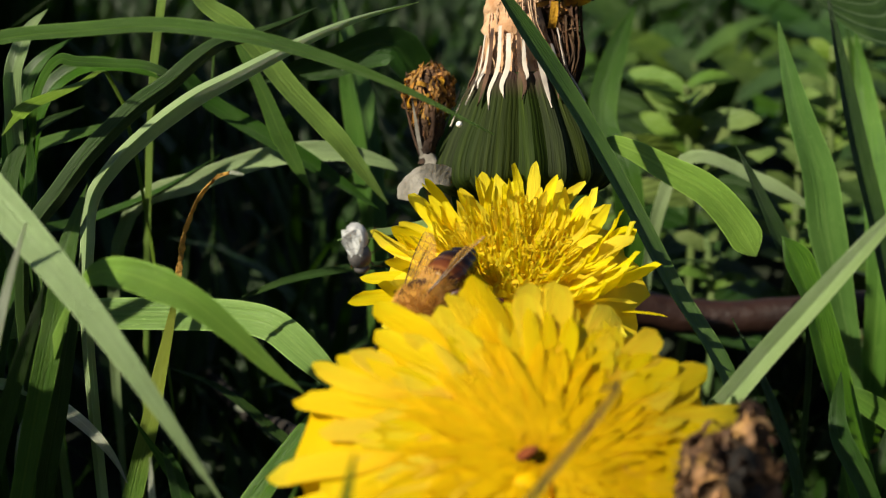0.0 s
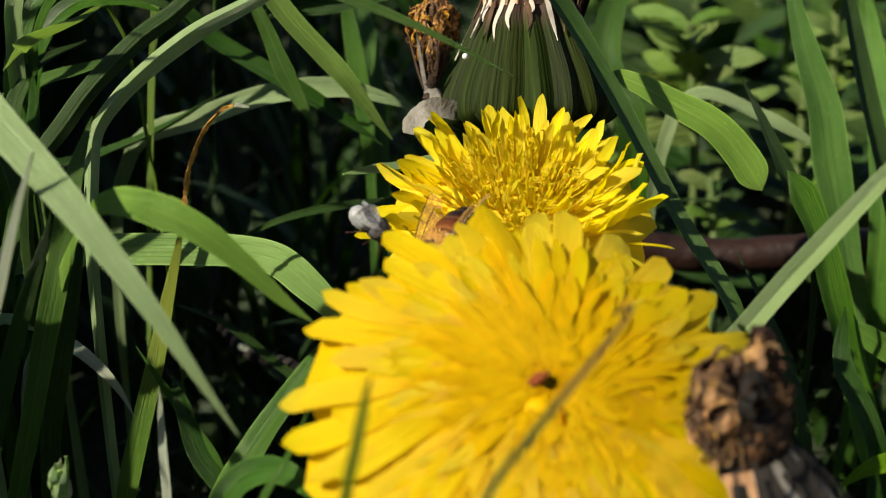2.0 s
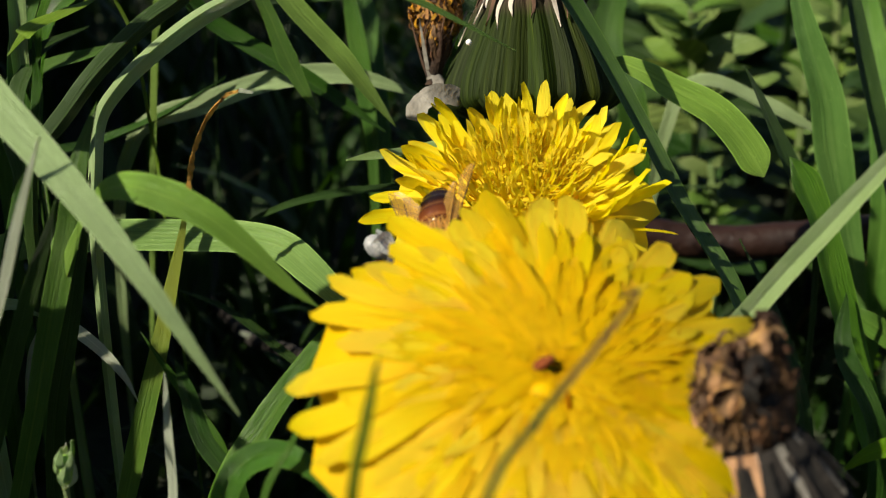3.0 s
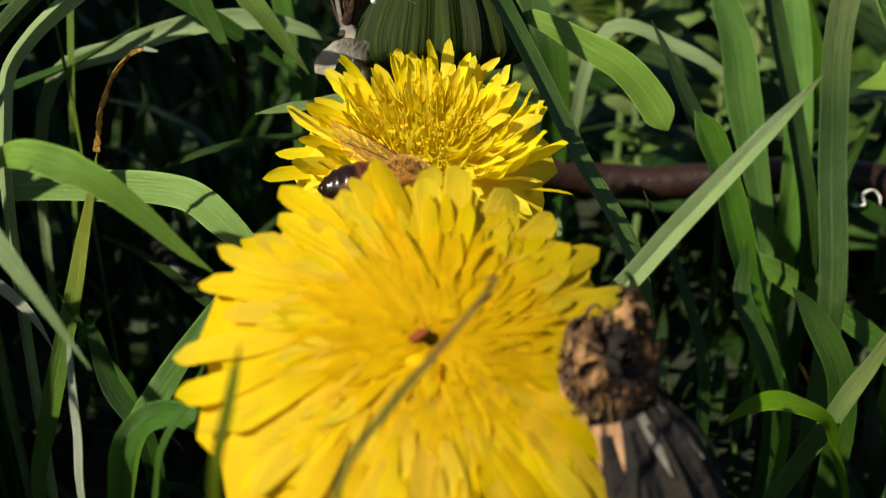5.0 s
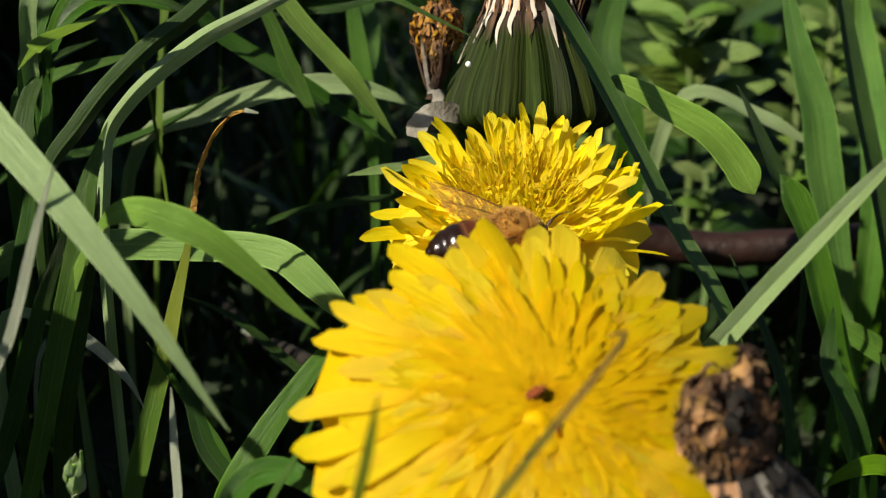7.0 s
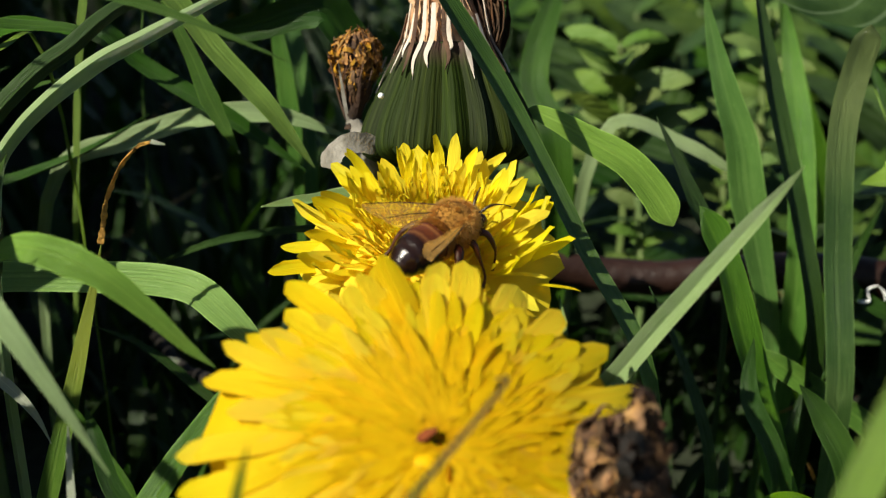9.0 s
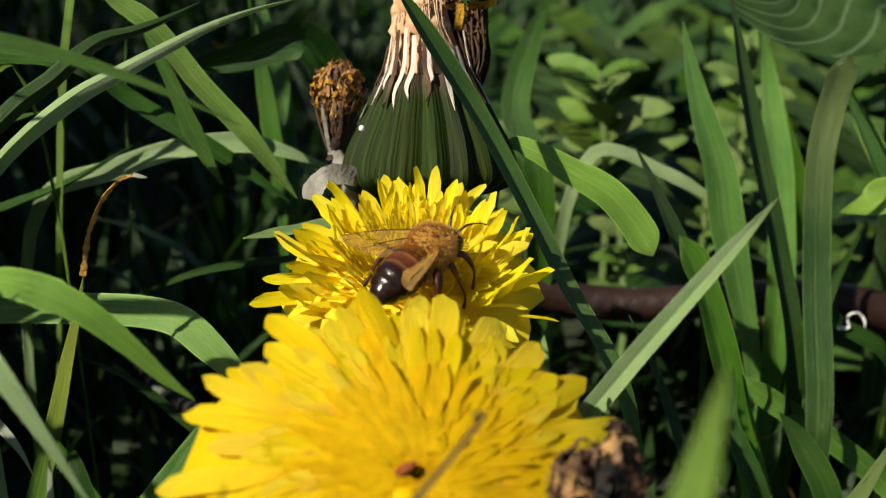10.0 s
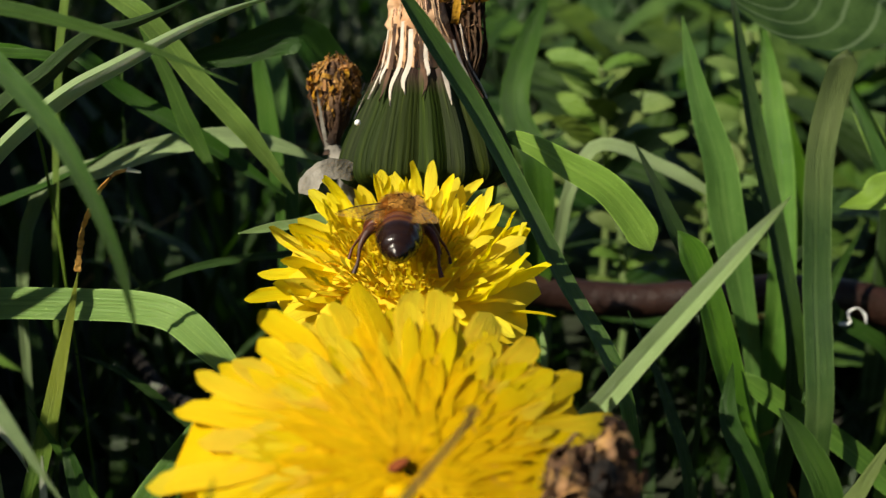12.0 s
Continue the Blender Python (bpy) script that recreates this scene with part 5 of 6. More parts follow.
def herb(at, height, leaves, size, seed, material, label, name="chickweed", spread=1.0, deep=0.85, face=(0, 0, 1)):
    rnd = random.Random(seed)
    plant = thing(name, at, label, "herb", "broad-leaved herbs in the grass")
    bm = bmesh.new()
    top = Vector((rnd.uniform(-4, 4), rnd.uniform(-4, 4), height))
    tube(bm, spline([mm((0, 0, 0)), mm(top * 0.5 + Vector((2, 0, 0))), mm(top)], 6), 0.7 * MM, 6)
    part("stem", bm, STEM, plant)
    for k in range(leaves):
        h = 1 - deep * (k / leaves) ** 0.9
        a = k * 2.4 + rnd.uniform(-0.3, 0.3)
        s = size * (0.55 + 0.65 * (1 - h) ** 0.5) * rnd.uniform(0.85, 1.15)
        out = Vector((math.cos(a), math.sin(a), rnd.uniform(0.1, 0.7) * spread))
        m = Matrix.Translation(mm(top * h + Vector((2 * math.sin(math.pi * h), 0, 0)))) @ turn_to(out, face)
        me = leaf_mesh(s, s * rnd.uniform(0.40, 0.54), rnd.uniform(0.02, 0.16), rnd)
        part("leaf", me, material, plant, m=m)
    return plant


c = Vector((39.9, 87.9, 57.3))
herb((c.x, c.y, 0), c.z + 2, 18, 14.5, 4, LEAF_BRIGHT, "light green chickweed with pointed oval leaves", deep=0.34, face=(-0.25, -0.55, 0.8))

for x, y, z, n, size, seed in ((27.0, 92.0, 47.0, 14, 10, 61), (52.0, 84.0, 50.0, 14, 9, 62), (64.0, 100.0, 62.0, 16, 10, 63), (41.0, 74.0, 38.0, 12, 8, 64)):
    herb((x, y, 0), z, n, size, seed, LEAF_BRIGHT, "small light green chickweed shoot in the shade of the grass", deep=0.45, face=(-0.25, -0.45, 0.85))


def scatter_herbs():
    rnd = random.Random(77)
    k = 0
    while k < 46:
        x, y = rnd.uniform(-95, 150), rnd.uniform(70, 230)
        if x < 32:
            continue
        if abs(x - c.x * (y + 105) / (c.y + 105)) < 13 and y < c.y + 8:
            continue
        herb((x, y, 0), rnd.uniform(14, 42), rnd.randint(4, 7), rnd.uniform(24, 40), 100 + k, (LEAF, LEAF_DARK, LEAF_DARK, LEAF)[k % 4], "low green herb with oval leaves among the grass", "meadow_herb", face=(-0.1, -0.15, 0.95))
        k += 1


scatter_herbs()


def spikelet():
    at = Vector((-31.0, -19.8, 48.5))
    foot = Vector((at.x - 2, at.y + 3, -0.5))
    head = thing("grass_spikelet", foot, "pale green grass spikelet on a thin stem", "spikelet")
    bm = bmesh.new()
    tube(bm, spline([mm((0, 0, 0)), mm((at - foot) * 0.6 + Vector((1, 0, 0))), mm(at - foot)], 6), 0.3 * MM, 6)
    part("stem", bm, STEM, head)
    bm = bmesh.new()
    ball(bm, at - foot + Vector((0.3, 0, 0.4)), (0.65, 0.6, 1.5), 12, 8)
    part("core", bm, GRASS_SOFT, head)
    for k in range(9):
        a = k * 2.4
        out = Vector((math.cos(a), math.sin(a), 0))
        p = at - foot + Vector((0, 0, -1.5 + 0.28 * k))
        bm = bmesh.new()
        ribbon(bm, spline([mm(p), mm(p + out * 0.8 + Vector((0.2, 0, 0.9))), mm(p + out * 0.5 + Vector((0.6, 0, 2.4)))], 4), taper(1.1, base=0.7, tip=0.6), 0.12 * MM, out, -0.5)
        part("husk", bm, GRASS_PALE if k % 3 else GRASS_WHITE, head, "pale papery husk")


spikelet()


# ---- insects (x ahead, z up, origin amid the body) ----
def fur(bm, centre, radii, count, length, rnd, keep=lambda d: True, width=0.045):
    roots = []
    while len(roots) < count:
        d = Vector((rnd.gauss(0, 1), rnd.gauss(0, 1), rnd.gauss(0, 1))).normalized()
        if keep(d):
            roots.append((Vector(centre) + Vector((d.x * radii[0], d.y * radii[1], d.z * radii[2])), d + Vector((-0.5, 0, 0.1))))
    spikes(bm, roots, length, width, rnd, 0.35)
    return bm


def wing_mesh(outline_len, outline_w, rnd):
    bm = bmesh.new()
    uv = bm.loops.layers.uv.verify()
    n, m = 14, 5
    grid = []
    for i in range(n + 1):
        t = i / n
        lead = -0.10 * math.sin(math.pi * t)
        trail = 0.9 * (math.sin(math.pi * min(1, t * 0.86 + 0.06)) ** 0.7) * (0.35 + 0.75 * t)
        grid.append([bm.verts.new(mm((outline_len * (t - 0.06 * (j / m) * t), outline_w * (lead * (1 - j / m) + trail * j / m), 0.10 * math.sin(3 * t + j)))) for j in range(m + 1)])
    for i in range(n):
        for j in range(m):
            f = bm.faces.new((grid[i][j], grid[i + 1][j], grid[i + 1][j + 1], grid[i][j + 1]))
            for l, (p, q) in zip(f.loops, ((i, j), (i + 1, j), (i + 1, j + 1), (i, j + 1))):
                l[uv].uv = (q / m, p / n)
    return bm


def leg(points, r):
    bm = bmesh.new()
    tube(bm, spline([mm(p) for p in points], 4), lambda t: r * (1.0 + 0.25 * math.sin(7 * t) - 0.55 * t) * MM, 7)
    return bm


def honey_bee():
    rnd = random.Random(41)
    bee = thing("bee", (0, 0, 0), "brown furry bee with a glossy dark abdomen on the dandelion", "bee")
    bee.scale = (0.92, 0.92, 0.92)
    # thorax
    bm = bmesh.new()
    ball(bm, (1.9, 0, 0.3), (2.45, 2.3, 2.15), 20, 14)
    thorax = part("thorax", bm, BEE_PELT, bee, "tawny furry thorax")
    bm = bmesh.new()
    fur(bm, (1.9, 0, 0.3), (2.4, 2.25, 2.1), 8200, 0.6, rnd, lambda d: not (d.z > 0.35 and -0.75 < d.x < 0.45 and abs(d.y) < 0.55 and noise.noise(d * 3.1) > -0.25), width=0.028)
    tagged(part("fur", bm, BEE_FUR, thorax, "tawny golden fur"), kind="stuff")
    bm = bmesh.new()
    fur(bm, (1.8, 0, 0.25), (2.25, 1.95, 2.0), 1500, 0.45, rnd, lambda d: d.z > 0.3 and -0.8 < d.x < 0.5 and abs(d.y) < 0.6, width=0.03)
    tagged(part("dark_fur", bm, BEE_FUR_DARK, thorax, "dark brown fur on the back"), kind="stuff")
    # abdomen in overlapping plates
    bm = bmesh.new()
    profile = ((0.2, 0.7), (-0.3, 1.6), (-1.2, 2.05), (-2.4, 2.15), (-3.6, 2.0), (-4.7, 1.65), (-5.6, 1.05), (-6.1, 0.45), (-6.3, 0.12))
    rings = []
    steps = 40
    for i in range(steps + 1):
        u = i / steps * (len(profile) - 1)
        k = min(int(u), len(profile) - 2)
        q = u - k
        x = profile[k][0] * (1 - q) + profile[k + 1][0] * q
        q2 = q * q * (3 - 2 * q)
        r = profile[k][1] * (1 - q2) + profile[k + 1][1] * q2
        plate = ((-x) / 1.35) % 1.0
        r *= 1.0 + 0.035 * plate
        droop = -0.035 * (x - 0.2) ** 2 * 0.6
        rings.append([bm.verts.new(mm((x, r * math.cos(a), droop + r * 0.9 * math.sin(a)))) for a in (2 * math.pi * j / 24 for j in range(24))])
    for i in range(steps):
        for j in range(24):
            bm.faces.new((rings[i][j], rings[i][(j + 1) % 24], rings[i + 1][(j + 1) % 24], rings[i + 1][j]))
    bm.faces.new(rings[0])
    bm.faces.new(rings[-1])
    abdomen = part("abdomen", bm, BEE_ABDOMEN, bee, "glossy black-brown banded abdomen")
    bm = bmesh.new()
    roots = []
    for _ in range(1700):
        a = rnd.uniform(0, 2 * math.pi)
        x = rnd.choice((-0.1, -0.2, -0.3, -0.4, -0.6, -0.8, -1.0)) + rnd.uniform(-0.12, 0.12)
        r = 1.88 if x > -1 else 2.08
        if x < -1 and rnd.random() < 0.5 and math.sin(a) > 0.2:
            continue
        roots.append(((x, r * math.cos(a), r * 0.88 * math.sin(a) - 0.02 * x * x), (-0.7, math.cos(a) * 0.6, math.sin(a) * 0.6)))
    spikes(bm, roots, 0.55, 0.035, rnd, 0.2)
    tagged(part("hair_band", bm, BEE_FUR, abdomen, "tawny hair bands"), kind="stuff")
    # head
    bm = bmesh.new()
    ball(bm, (4.5, 0, -0.35), (1.15, 1.65, 1.4), 18, 12)
    head = part("head", bm, BEE_DARK, bee, "dark brown head")
    for s in (1, -1):
        bm = bmesh.new()
        ball(bm, (4.55, 1.25 * s, -0.15), (0.75, 0.55, 1.05), 14, 10)
        part("eye", bm, BEE_ABDOMEN, head, "glossy dark eye")
        part("antenna", leg([(5.3, 0.4 * s, 0.2), (6.2, 0.9 * s, 1.0), (7.4, 1.5 * s, 0.9), (8.2, 1.9 * s, 0.5)], 0.13), BEE_DARK, head, "thin dark antenna")
    bm = bmesh.new()
    fur(bm, (4.4, 0, -0.3), (1.1, 1.5, 1.35), 380, 0.5, rnd, lambda d: abs(d.y) < 0.75)
    tagged(part("fur", bm, BEE_FUR, head, "short tawny fur"), kind="stuff")
    # legs
    for s in (1, -1):
        for k, (x0, x1, reach, r) in enumerate(((3.0, 4.6, 3.6, 0.30), (1.9, 1.9, 4.6, 0.32), (0.9, -2.1, 3.8, 0.44))):
            bm = leg([(x0, 1.1 * s, -0.9), (x0 + (x1 - x0) * 0.35, 2.6 * s, -0.3 if k else 0.1), (x0 + (x1 - x0) * 0.75, 3.6 * s, -1.5), (x1, reach * s, -3.0), (x1 - 0.5, (reach + 0.3) * s, -4.0)], r)
            part("leg", bm, BEE_LEG, bee, "red-brown jointed leg")
    # wings, held out and back
    for s in (1, -1):
        for k, (ln, w, ang, x) in enumerate(((8.4, 2.6, 33, 2.3), (5.8, 1.9, 22, 1.2))):
            m = Matrix.Translation(mm((x, 1.3 * s, 1.55 - 0.25 * k))) @ Matrix.Rotation(radians(180 - ang * s * (1.0 if s > 0 else 0.5)), 4, "Z") @ Matrix.Rotation(radians(-6), 4, "Y") @ Matrix.Rotation(radians(-18 * s), 4, "X")
            bm = wing_mesh(ln, w if s > 0 else -w, rnd)
            wing = part("wing", bm, BEE_WING, bee, "amber translucent veined wing", m=m)
            bm = bmesh.new()
            edge = [(0, 0, 0), (ln * 0.3, -0.082 * w * s, 0.05), (ln * 0.6, -0.095 * w * s, 0.09), (ln * 0.95, -0.02 * w * s, 0.06)]
            tube(bm, spline([mm(p) for p in edge], 5), lambda t: (0.085 - 0.05 * t) * MM, 5)
            part("leading_vein", bm, BEE_DARK, wing, "dark brown leading edge")
    return bee


bee = honey_bee()


def grey_fly():
    rnd = random.Random(52)
    fly = thing("fly", (0, 0, 0), "small grey fly with silvery folded wings on the dandelion", "fly")
    bm = bmesh.new()
    ball(bm, (0.9, 0, 0), (1.15, 1.0, 1.0), 14, 10)
    part("thorax", bm, FLY_DARK, fly, "dark grey thorax")
    bm = bmesh.new()
    ball(bm, (-0.7, 0, 0), (1.3, 1.0, 0.85), 14, 10)
    part("abdomen", bm, FLY_GREY, fly, "grey abdomen")
    bm = bmesh.new()
    ball(bm, (2.0, 0, -0.05), (0.5, 0.7, 0.6), 12, 8)
    part("head", bm, FLY_DARK, fly, "dark grey head")
    for s in (1, -1):
        m = Matrix.Translation(mm((0.9, 0.45 * s, 0.75))) @ Matrix.Rotation(radians(180 - 7 * s), 4, "Z") @ Matrix.Rotation(radians(-8), 4, "Y") @ Matrix.Rotation(radians(24 * s), 4, "X")
        part("wing", wing_mesh(2.7, 2.2 * s, rnd), FLY_WING, fly, "silvery ribbed wing", m=m)
        for x0, x1 in ((1.4, 2.4), (0.9, 0.8), (0.4, -1.0)):
            part("leg", leg([(x0, 0.5 * s, -0.5), ((x0 + x1) / 2, 1.0 * s, -0.3), (x1, 1.3 * s, -1.4)], 0.08), BEE_LEG, fly, "thin brown leg")
    return fly


fly = grey_fly()


def motions():
    walk(bee, [
    (0.0, pose(0.00019, -0.00847, 0.06703, 21.8, 29.8, -125.8)),
    (0.5, pose(-0.00017, -0.00856, 0.06673, 22.4, 29.7, -125.5)),
    (1.0, pose(0.00030, -0.00786, 0.06573, 22.7, 29.3, -125.5)),
    (1.5, pose(-0.00002, -0.00801, 0.06568, 23.1, 29.0, -125.4)),
    (2.0, pose(0.00029, -0.00909, 0.06469, 25.4, 29.9, -123.2)),
    (2.5, pose(-0.00043, -0.00944, 0.06437, 31.4, 32.0, -115.5)),
    (3.1, pose(0.00003, -0.00931, 0.06483, 36.0, 28.9, -75.7)),
    (3.7, pose(0.00139, -0.00917, 0.06519, 37.2, 24.0, -37.7)),
    (4.3, pose(0.00275, -0.00904, 0.06555, 34.9, 19.4, -1.0)),
    (4.6, pose(0.00389, -0.01020, 0.06677, 30.7, 12.2, 9.4)),
    (5.0, pose(0.00371, -0.00883, 0.06605, 20.2, 9.9, 17.0)),
    (5.5, pose(0.00373, -0.01186, 0.06795, 20.5, 11.7, 15.7)),
    (6.0, pose(0.00395, -0.01069, 0.06745, 20.3, 10.1, 16.0)),
    (6.5, pose(0.00513, -0.01170, 0.06807, 20.2, 8.7, 16.5)),
    (6.8, pose(0.00541, -0.01177, 0.06767, 19.9, 5.5, 17.1)),
    (7.0, pose(0.00431, -0.01156, 0.06789, 19.5, 1.6, 18.4)),
    (7.2, pose(0.00687, -0.00947, 0.07022, 18.9, -4.6, 22.0)),
    (7.5, pose(0.00737, -0.00994, 0.06947, 18.1, -0.0, 28.5)),
    (7.7, pose(0.00787, -0.01075, 0.06969, 14.8, -3.1, 43.9)),
    (9.3, pose(0.00774, -0.00682, 0.06951, 13.6, -7.4, 48.0)),
    (9.5, pose(0.00777, -0.00672, 0.06956, 13.9, -8.4, 46.8)),
    (10.0, pose(0.00757, -0.00699, 0.07003, 13.1, -11.1, 49.8)),
    (10.5, pose(0.00718, -0.00674, 0.07124, 11.5, -16.3, 55.2)),
    (11.0, pose(0.00698, -0.00569, 0.07173, 5.7, -15.2, 73.5)),
    (11.5, pose(0.00682, -0.00472, 0.07169, 2.3, -6.0, 83.6)),
    (12.0, pose(0.00650, -0.00421, 0.07151, 1.0, 6.2, 87.5)),
    ])
    walk(fly, [
    (0.0, pose(-0.00608, -0.00772, 0.07101, 64.7, 79.2, -37.1)),
    (0.5, pose(-0.00643, -0.00829, 0.06976, 63.5, 80.4, -40.1)),
    (1.0, pose(-0.00582, -0.00809, 0.06793, 43.4, 36.8, 3.6)),
    (1.5, pose(-0.00640, -0.00830, 0.06781, 40.1, 32.0, 4.9)),
    (2.0, pose(-0.00571, -0.00913, 0.06748, 45.3, 39.3, 5.8)),
    (2.5, pose(-0.00566, -0.01137, 0.06485, 41.0, 33.7, 7.3)),
    (2.9, pose(-0.00516, -0.01137, 0.06465, 41.0, 33.7, 7.3)),
    (3.6, pose(0.00030, -0.00694, 0.06312, 30.8, 16.1, 13.5)),
    (4.2, pose(0.00424, -0.00587, 0.06127, 29.0, 4.1, 8.6)),
    (12.0, pose(0.00424, -0.00587, 0.06127, 29.0, 4.1, 8.6)),
    ])
    walk(BLADES["front_wide"], [
        (0.0, pose(0.00690, -0.05890, -0.00050, 11.6, 16.0, 0.2)),
        (7.2, pose(0.00690, -0.05890, -0.00050, 7.9, 20.5, -0.2)),
        (7.7, pose(0.00690, -0.05890, -0.00050, 5.1, 8.1, -0.4)),
        (8.3, pose(0.00690, -0.05890, -0.00050, 4.3, 11.0, -0.5)),
        (9.3, pose(0.00690, -0.05890, -0.00050, 4.8, 9.4, -0.4)),
        (9.4, pose(0.00690, -0.05890, -0.00050, 3.4, 6.0, -0.3)),
        (9.5, pose(0.00690, -0.05890, -0.00050, 3.5, 5.7, -0.3)),
        (9.6, pose(0.00690, -0.05890, -0.00050, 6.8, 6.7, -0.3)),
        (9.8, pose(0.00690, -0.05890, -0.00050, 6.9, 5.1, -0.3)),
        (10.0, pose(0.00690, -0.05890, -0.00050, 7.3, 5.3, -0.2)),
        (10.2, pose(0.00690, -0.05890, -0.00050, 3.9, 3.8, -0.3)),
        (10.3, pose(0.00690, -0.05890, -0.00050, 1.9, 0.6, -0.1)),
        (10.4, pose(0.00690, -0.05890, -0.00050, -3.9, -2.2, 0.3)),
        (10.5, pose(0.00690, -0.05890, -0.00050, 0.0, 0.0, -0.0)),
        (10.6, pose(0.00690, -0.05890, -0.00050, 3.9, 4.1, -0.3)),
        (10.7, pose(0.00690, -0.05890, -0.00050, 7.6, 6.2, -0.2)),
        (10.8, pose(0.00690, -0.05890, -0.00050, 7.4, 6.7, -0.3)),
        (11.0, pose(0.00690, -0.05890, -0.00050, 8.9, 7.6, -0.2)),
        (11.1, pose(0.00690, -0.05890, -0.00050, 7.8, 7.5, -0.2)),
        (11.4, pose(0.00690, -0.05890, -0.00050, 7.4, 8.1, -0.3)),
        (11.5, pose(0.00690, -0.05890, -0.00050, 7.6, 8.4, -0.2)),
        (11.6, pose(0.00690, -0.05890, -0.00050, 6.5, 12.7, -0.4)),
        (12.0, pose(0.00690, -0.05890, -0.00050, 5.9, 13.3, -0.4)),
    ])
    walk(BLADES["sway_high"], [
        (0.0, pose(-0.05980, 0.00730, -0.00050, 0.0, 0.0, -0.0)),
        (0.5, pose(-0.05980, 0.00730, -0.00050, 0.1, -0.2, -0.1)),
        (1.0, pose(-0.05980, 0.00730, -0.00050, 0.2, -0.2, -0.2)),
        (1.5, pose(-0.05980, 0.00730, -0.00050, 1.2, 0.2, -0.9)),
        (2.5, pose(-0.05980, 0.00730, -0.00050, -0.8, 1.0, 0.8)),
        (4.3, pose(-0.05980, 0.00730, -0.00050, 0.0, -1.3, -0.2)),
        (5.0, pose(-0.05980, 0.00730, -0.00050, -1.8, 0.8, 1.6)),
        (5.5, pose(-0.05980, 0.00730, -0.00050, -2.1, 0.1, 1.7)),
        (6.5, pose(-0.05980, 0.00730, -0.00050, 1.1, -2.2, -1.2)),
        (7.0, pose(-0.05980, 0.00730, -0.00050, -1.8, -1.7, 1.2)),
        (7.5, pose(-0.05980, 0.00730, -0.00050, -1.3, -5.5, 0.3)),
        (9.3, pose(-0.05980, 0.00730, -0.00050, 2.9, -5.9, -3.3)),
        (9.5, pose(-0.05980, 0.00730, -0.00050, 3.6, -5.8, -3.8)),
        (9.9, pose(-0.05980, 0.00730, -0.00050, 5.5, -6.2, -5.5)),
        (10.2, pose(-0.05980, 0.00730, -0.00050, 2.6, -6.9, -3.2)),
        (10.5, pose(-0.05980, 0.00730, -0.00050, 6.0, -7.5, -6.1)),
        (10.8, pose(-0.05980, 0.00730, -0.00050, 1.4, -4.8, -1.8)),
        (11.1, pose(-0.05980, 0.00730, -0.00050, 2.4, -4.9, -2.7)),
        (11.4, pose(-0.05980, 0.00730, -0.00050, 1.0, -6.1, -1.7)),
        (12.0, pose(-0.05980, 0.00730, -0.00050, 2.7, -7.1, -3.3)),
    ])
    walk(BLADES["sway_left"], [
        (0.0, pose(-0.04620, -0.01550, -0.00050, 6.5, -25.4, -8.3)),
        (11.5, pose(-0.04620, -0.01550, -0.00050, 7.6, -19.0, -7.7)),
        (11.8, pose(-0.04620, -0.01550, -0.00050, 1.3, -3.9, -1.3)),
        (11.9, pose(-0.04620, -0.01550, -0.00050, -0.1, 0.0, 0.1)),
        (12.0, pose(-0.04620, -0.01550, -0.00050, -0.0, -0.0, 0.0)),
    ])
    walk(BLADES["sway_pale"], [
        (0.0, pose(-0.05250, -0.01210, -0.00050, -0.2, 0.1, 0.1)),
        (0.5, pose(-0.05250, -0.01210, -0.00050, -0.0, 0.2, 0.1)),
        (1.0, pose(-0.05250, -0.01210, -0.00050, -0.1, 0.3, 0.1)),
        (1.5, pose(-0.05250, -0.01210, -0.00050, -0.0, 0.3, 0.1)),
        (2.0, pose(-0.05250, -0.01210, -0.00050, -0.0, 0.3, 0.1)),
        (2.5, pose(-0.05250, -0.01210, -0.00050, -0.0, 0.2, 0.1)),
        (2.7, pose(-0.05250, -0.01210, -0.00050, -0.1, 0.1, 0.1)),
        (4.5, pose(-0.05250, -0.01210, -0.00050, 0.1, -1.0, -0.4)),
        (5.0, pose(-0.05250, -0.01210, -0.00050, -0.1, -2.0, -0.6)),
        (5.5, pose(-0.05250, -0.01210, -0.00050, -0.1, -1.7, -0.5)),
        (6.0, pose(-0.05250, -0.01210, -0.00050, -0.4, -2.1, -0.5)),
        (6.5, pose(-0.05250, -0.01210, -0.00050, -0.2, -1.2, -0.3)),
        (7.0, pose(-0.05250, -0.01210, -0.00050, -0.1, -0.8, -0.2)),
        (7.5, pose(-0.05250, -0.01210, -0.00050, -0.2, -0.9, -0.2)),
        (9.5, pose(-0.05250, -0.01210, -0.00050, -0.0, -1.1, -0.4)),
        (10.0, pose(-0.05250, -0.01210, -0.00050, -0.1, -0.9, -0.3)),
        (10.5, pose(-0.05250, -0.01210, -0.00050, 0.0, -0.7, -0.3)),
        (11.0, pose(-0.05250, -0.01210, -0.00050, 0.0, -0.3, -0.1)),
        (11.5, pose(-0.05250, -0.01210, -0.00050, 0.0, -0.6, -0.2)),
        (12.0, pose(-0.05250, -0.01210, -0.00050, -0.0, -2.0, -0.7)),
    ])
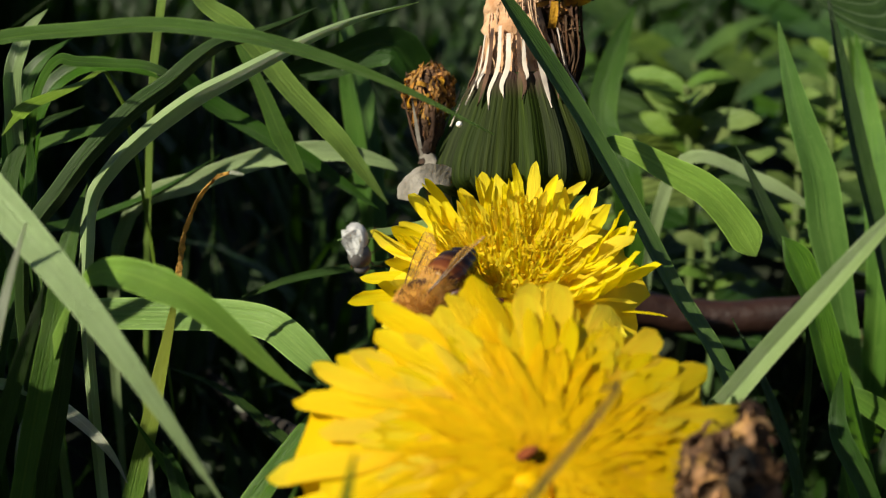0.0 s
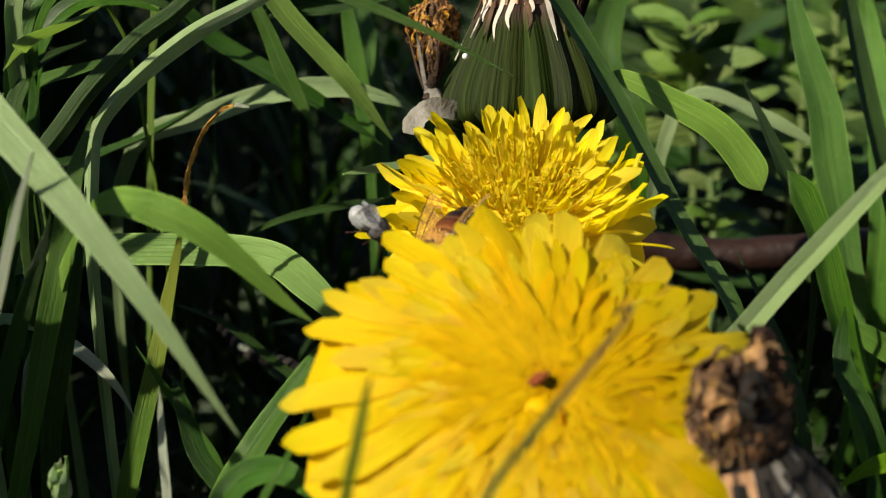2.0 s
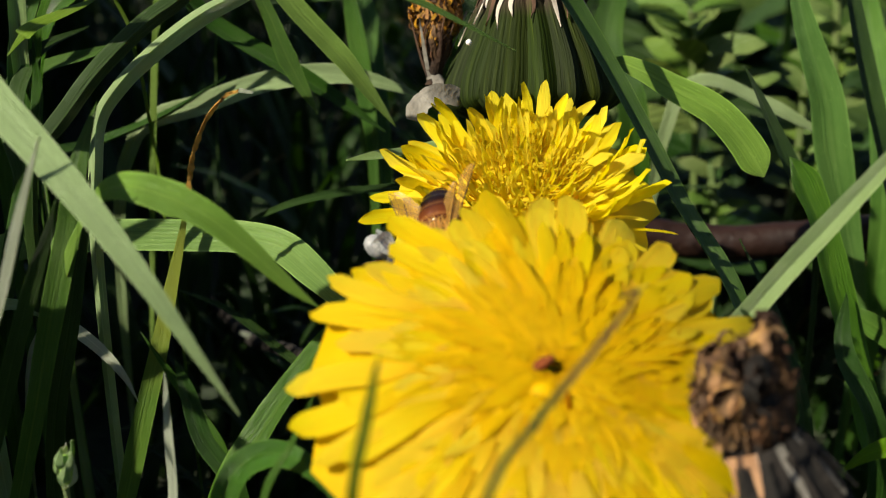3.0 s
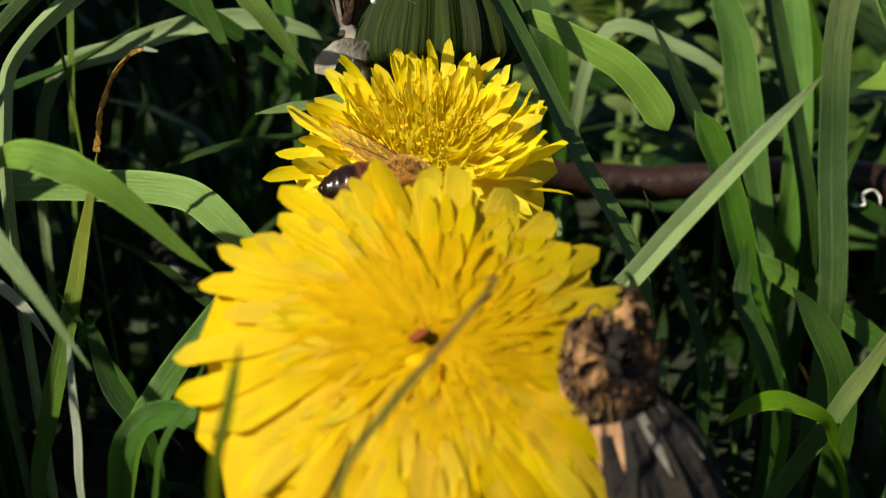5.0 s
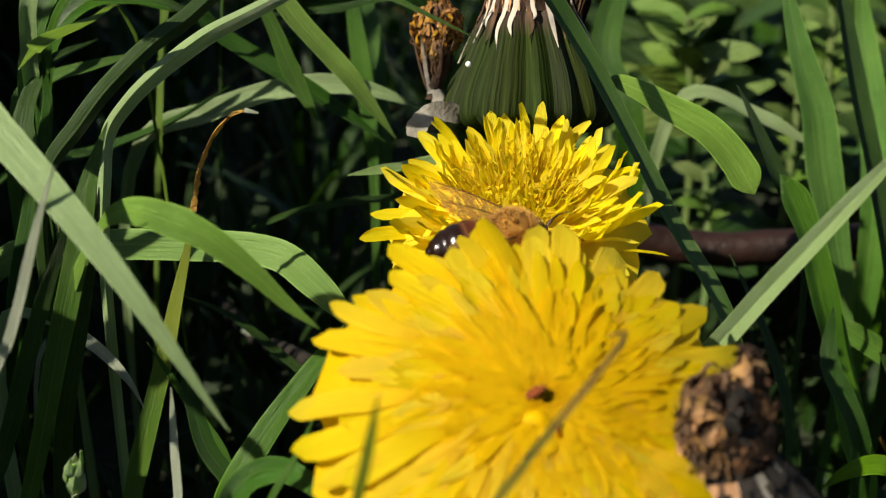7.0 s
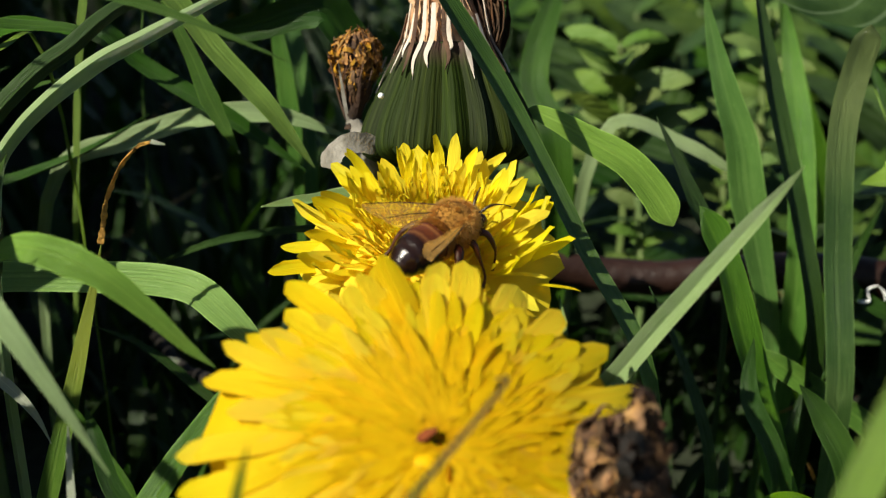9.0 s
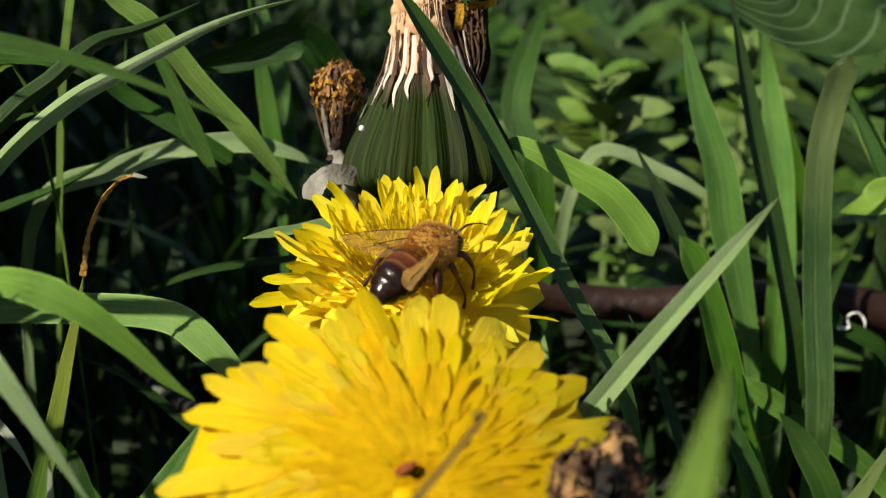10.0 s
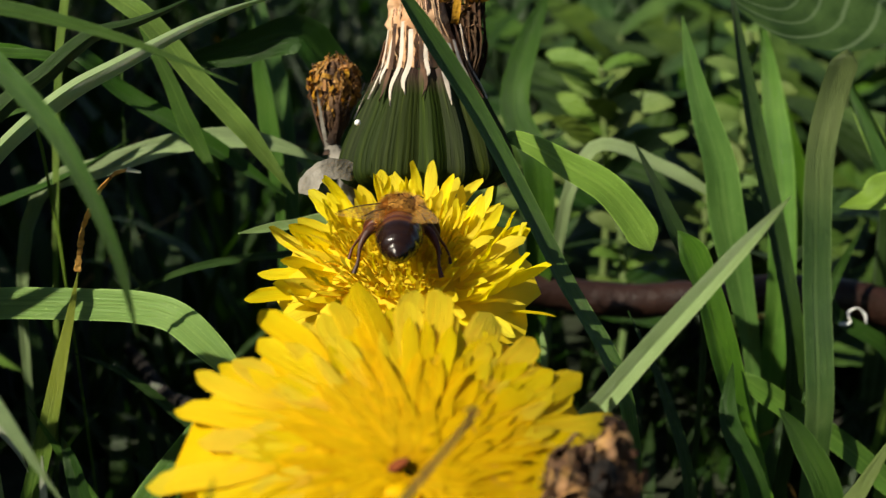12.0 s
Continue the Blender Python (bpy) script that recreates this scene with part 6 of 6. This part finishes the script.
    walk(BLADES["sway_right"], [
        (0.0, pose(0.01580, -0.01800, -0.00050, -0.0, 1.1, -0.0)),
        (2.5, pose(0.01580, -0.01800, -0.00050, -0.0, 1.7, -0.0)),
        (5.0, pose(0.01580, -0.01800, -0.00050, -0.0, 1.7, -0.0)),
        (5.5, pose(0.01580, -0.01800, -0.00050, -0.0, 1.9, -0.0)),
        (6.0, pose(0.01580, -0.01800, -0.00050, -0.0, 1.4, -0.0)),
        (7.0, pose(0.01580, -0.01800, -0.00050, -0.0, 1.0, -0.0)),
        (7.5, pose(0.01580, -0.01800, -0.00050, -0.0, 0.9, -0.0)),
        (9.5, pose(0.01580, -0.01800, -0.00050, 0.0, 0.0, -0.0)),
        (10.0, pose(0.01580, -0.01800, -0.00050, -0.0, 0.0, 0.0)),
        (10.5, pose(0.01580, -0.01800, -0.00050, 0.0, -0.0, 0.0)),
        (11.0, pose(0.01580, -0.01800, -0.00050, -0.0, -0.3, 0.0)),
        (11.5, pose(0.01580, -0.01800, -0.00050, -0.0, 0.2, -0.0)),
        (12.0, pose(0.01580, -0.01800, -0.00050, -0.0, 0.9, -0.0)),
    ])
    walk(BLADES["sway_keel"], [(0.0, pose(-0.03470, 0.00700, -0.00050)), (7.7, pose(-0.03470, 0.00700, -0.00050)), (9.3, pose(-0.03470, 0.00700, -0.00050, 0.0, -1.4, 0.0)), (12.0, pose(-0.03470, 0.00700, -0.00050, 0.0, -1.4, 0.0))])
    walk(BLADES["sway_dark"], [(0.0, pose(-0.03990, 0.00700, -0.00050)), (7.7, pose(-0.03990, 0.00700, -0.00050)), (9.3, pose(-0.03990, 0.00700, -0.00050, 0.0, -1.4, 0.0)), (12.0, pose(-0.03990, 0.00700, -0.00050, 0.0, -1.4, 0.0))])
    walk(BLADES["fold_leaf"], [
        (0.0, pose(-0.03020, -0.01200, -0.00050, 0.0, -0.0, 0.0)),
        (11.4, pose(-0.03020, -0.01200, -0.00050, 0.0, -0.3, -0.0)),
        (11.6, pose(-0.03020, -0.01200, -0.00050, 0.1, -2.7, -0.3)),
        (11.7, pose(-0.03020, -0.01200, -0.00050, 0.1, -4.8, -0.5)),
        (11.8, pose(-0.03020, -0.01200, -0.00050, 0.1, -4.0, -0.4)),
        (11.9, pose(-0.03020, -0.01200, -0.00050, 0.2, -6.3, -0.7)),
        (12.0, pose(-0.03020, -0.01200, -0.00050, 0.5, -10.2, -1.2)),
    ])


motions()
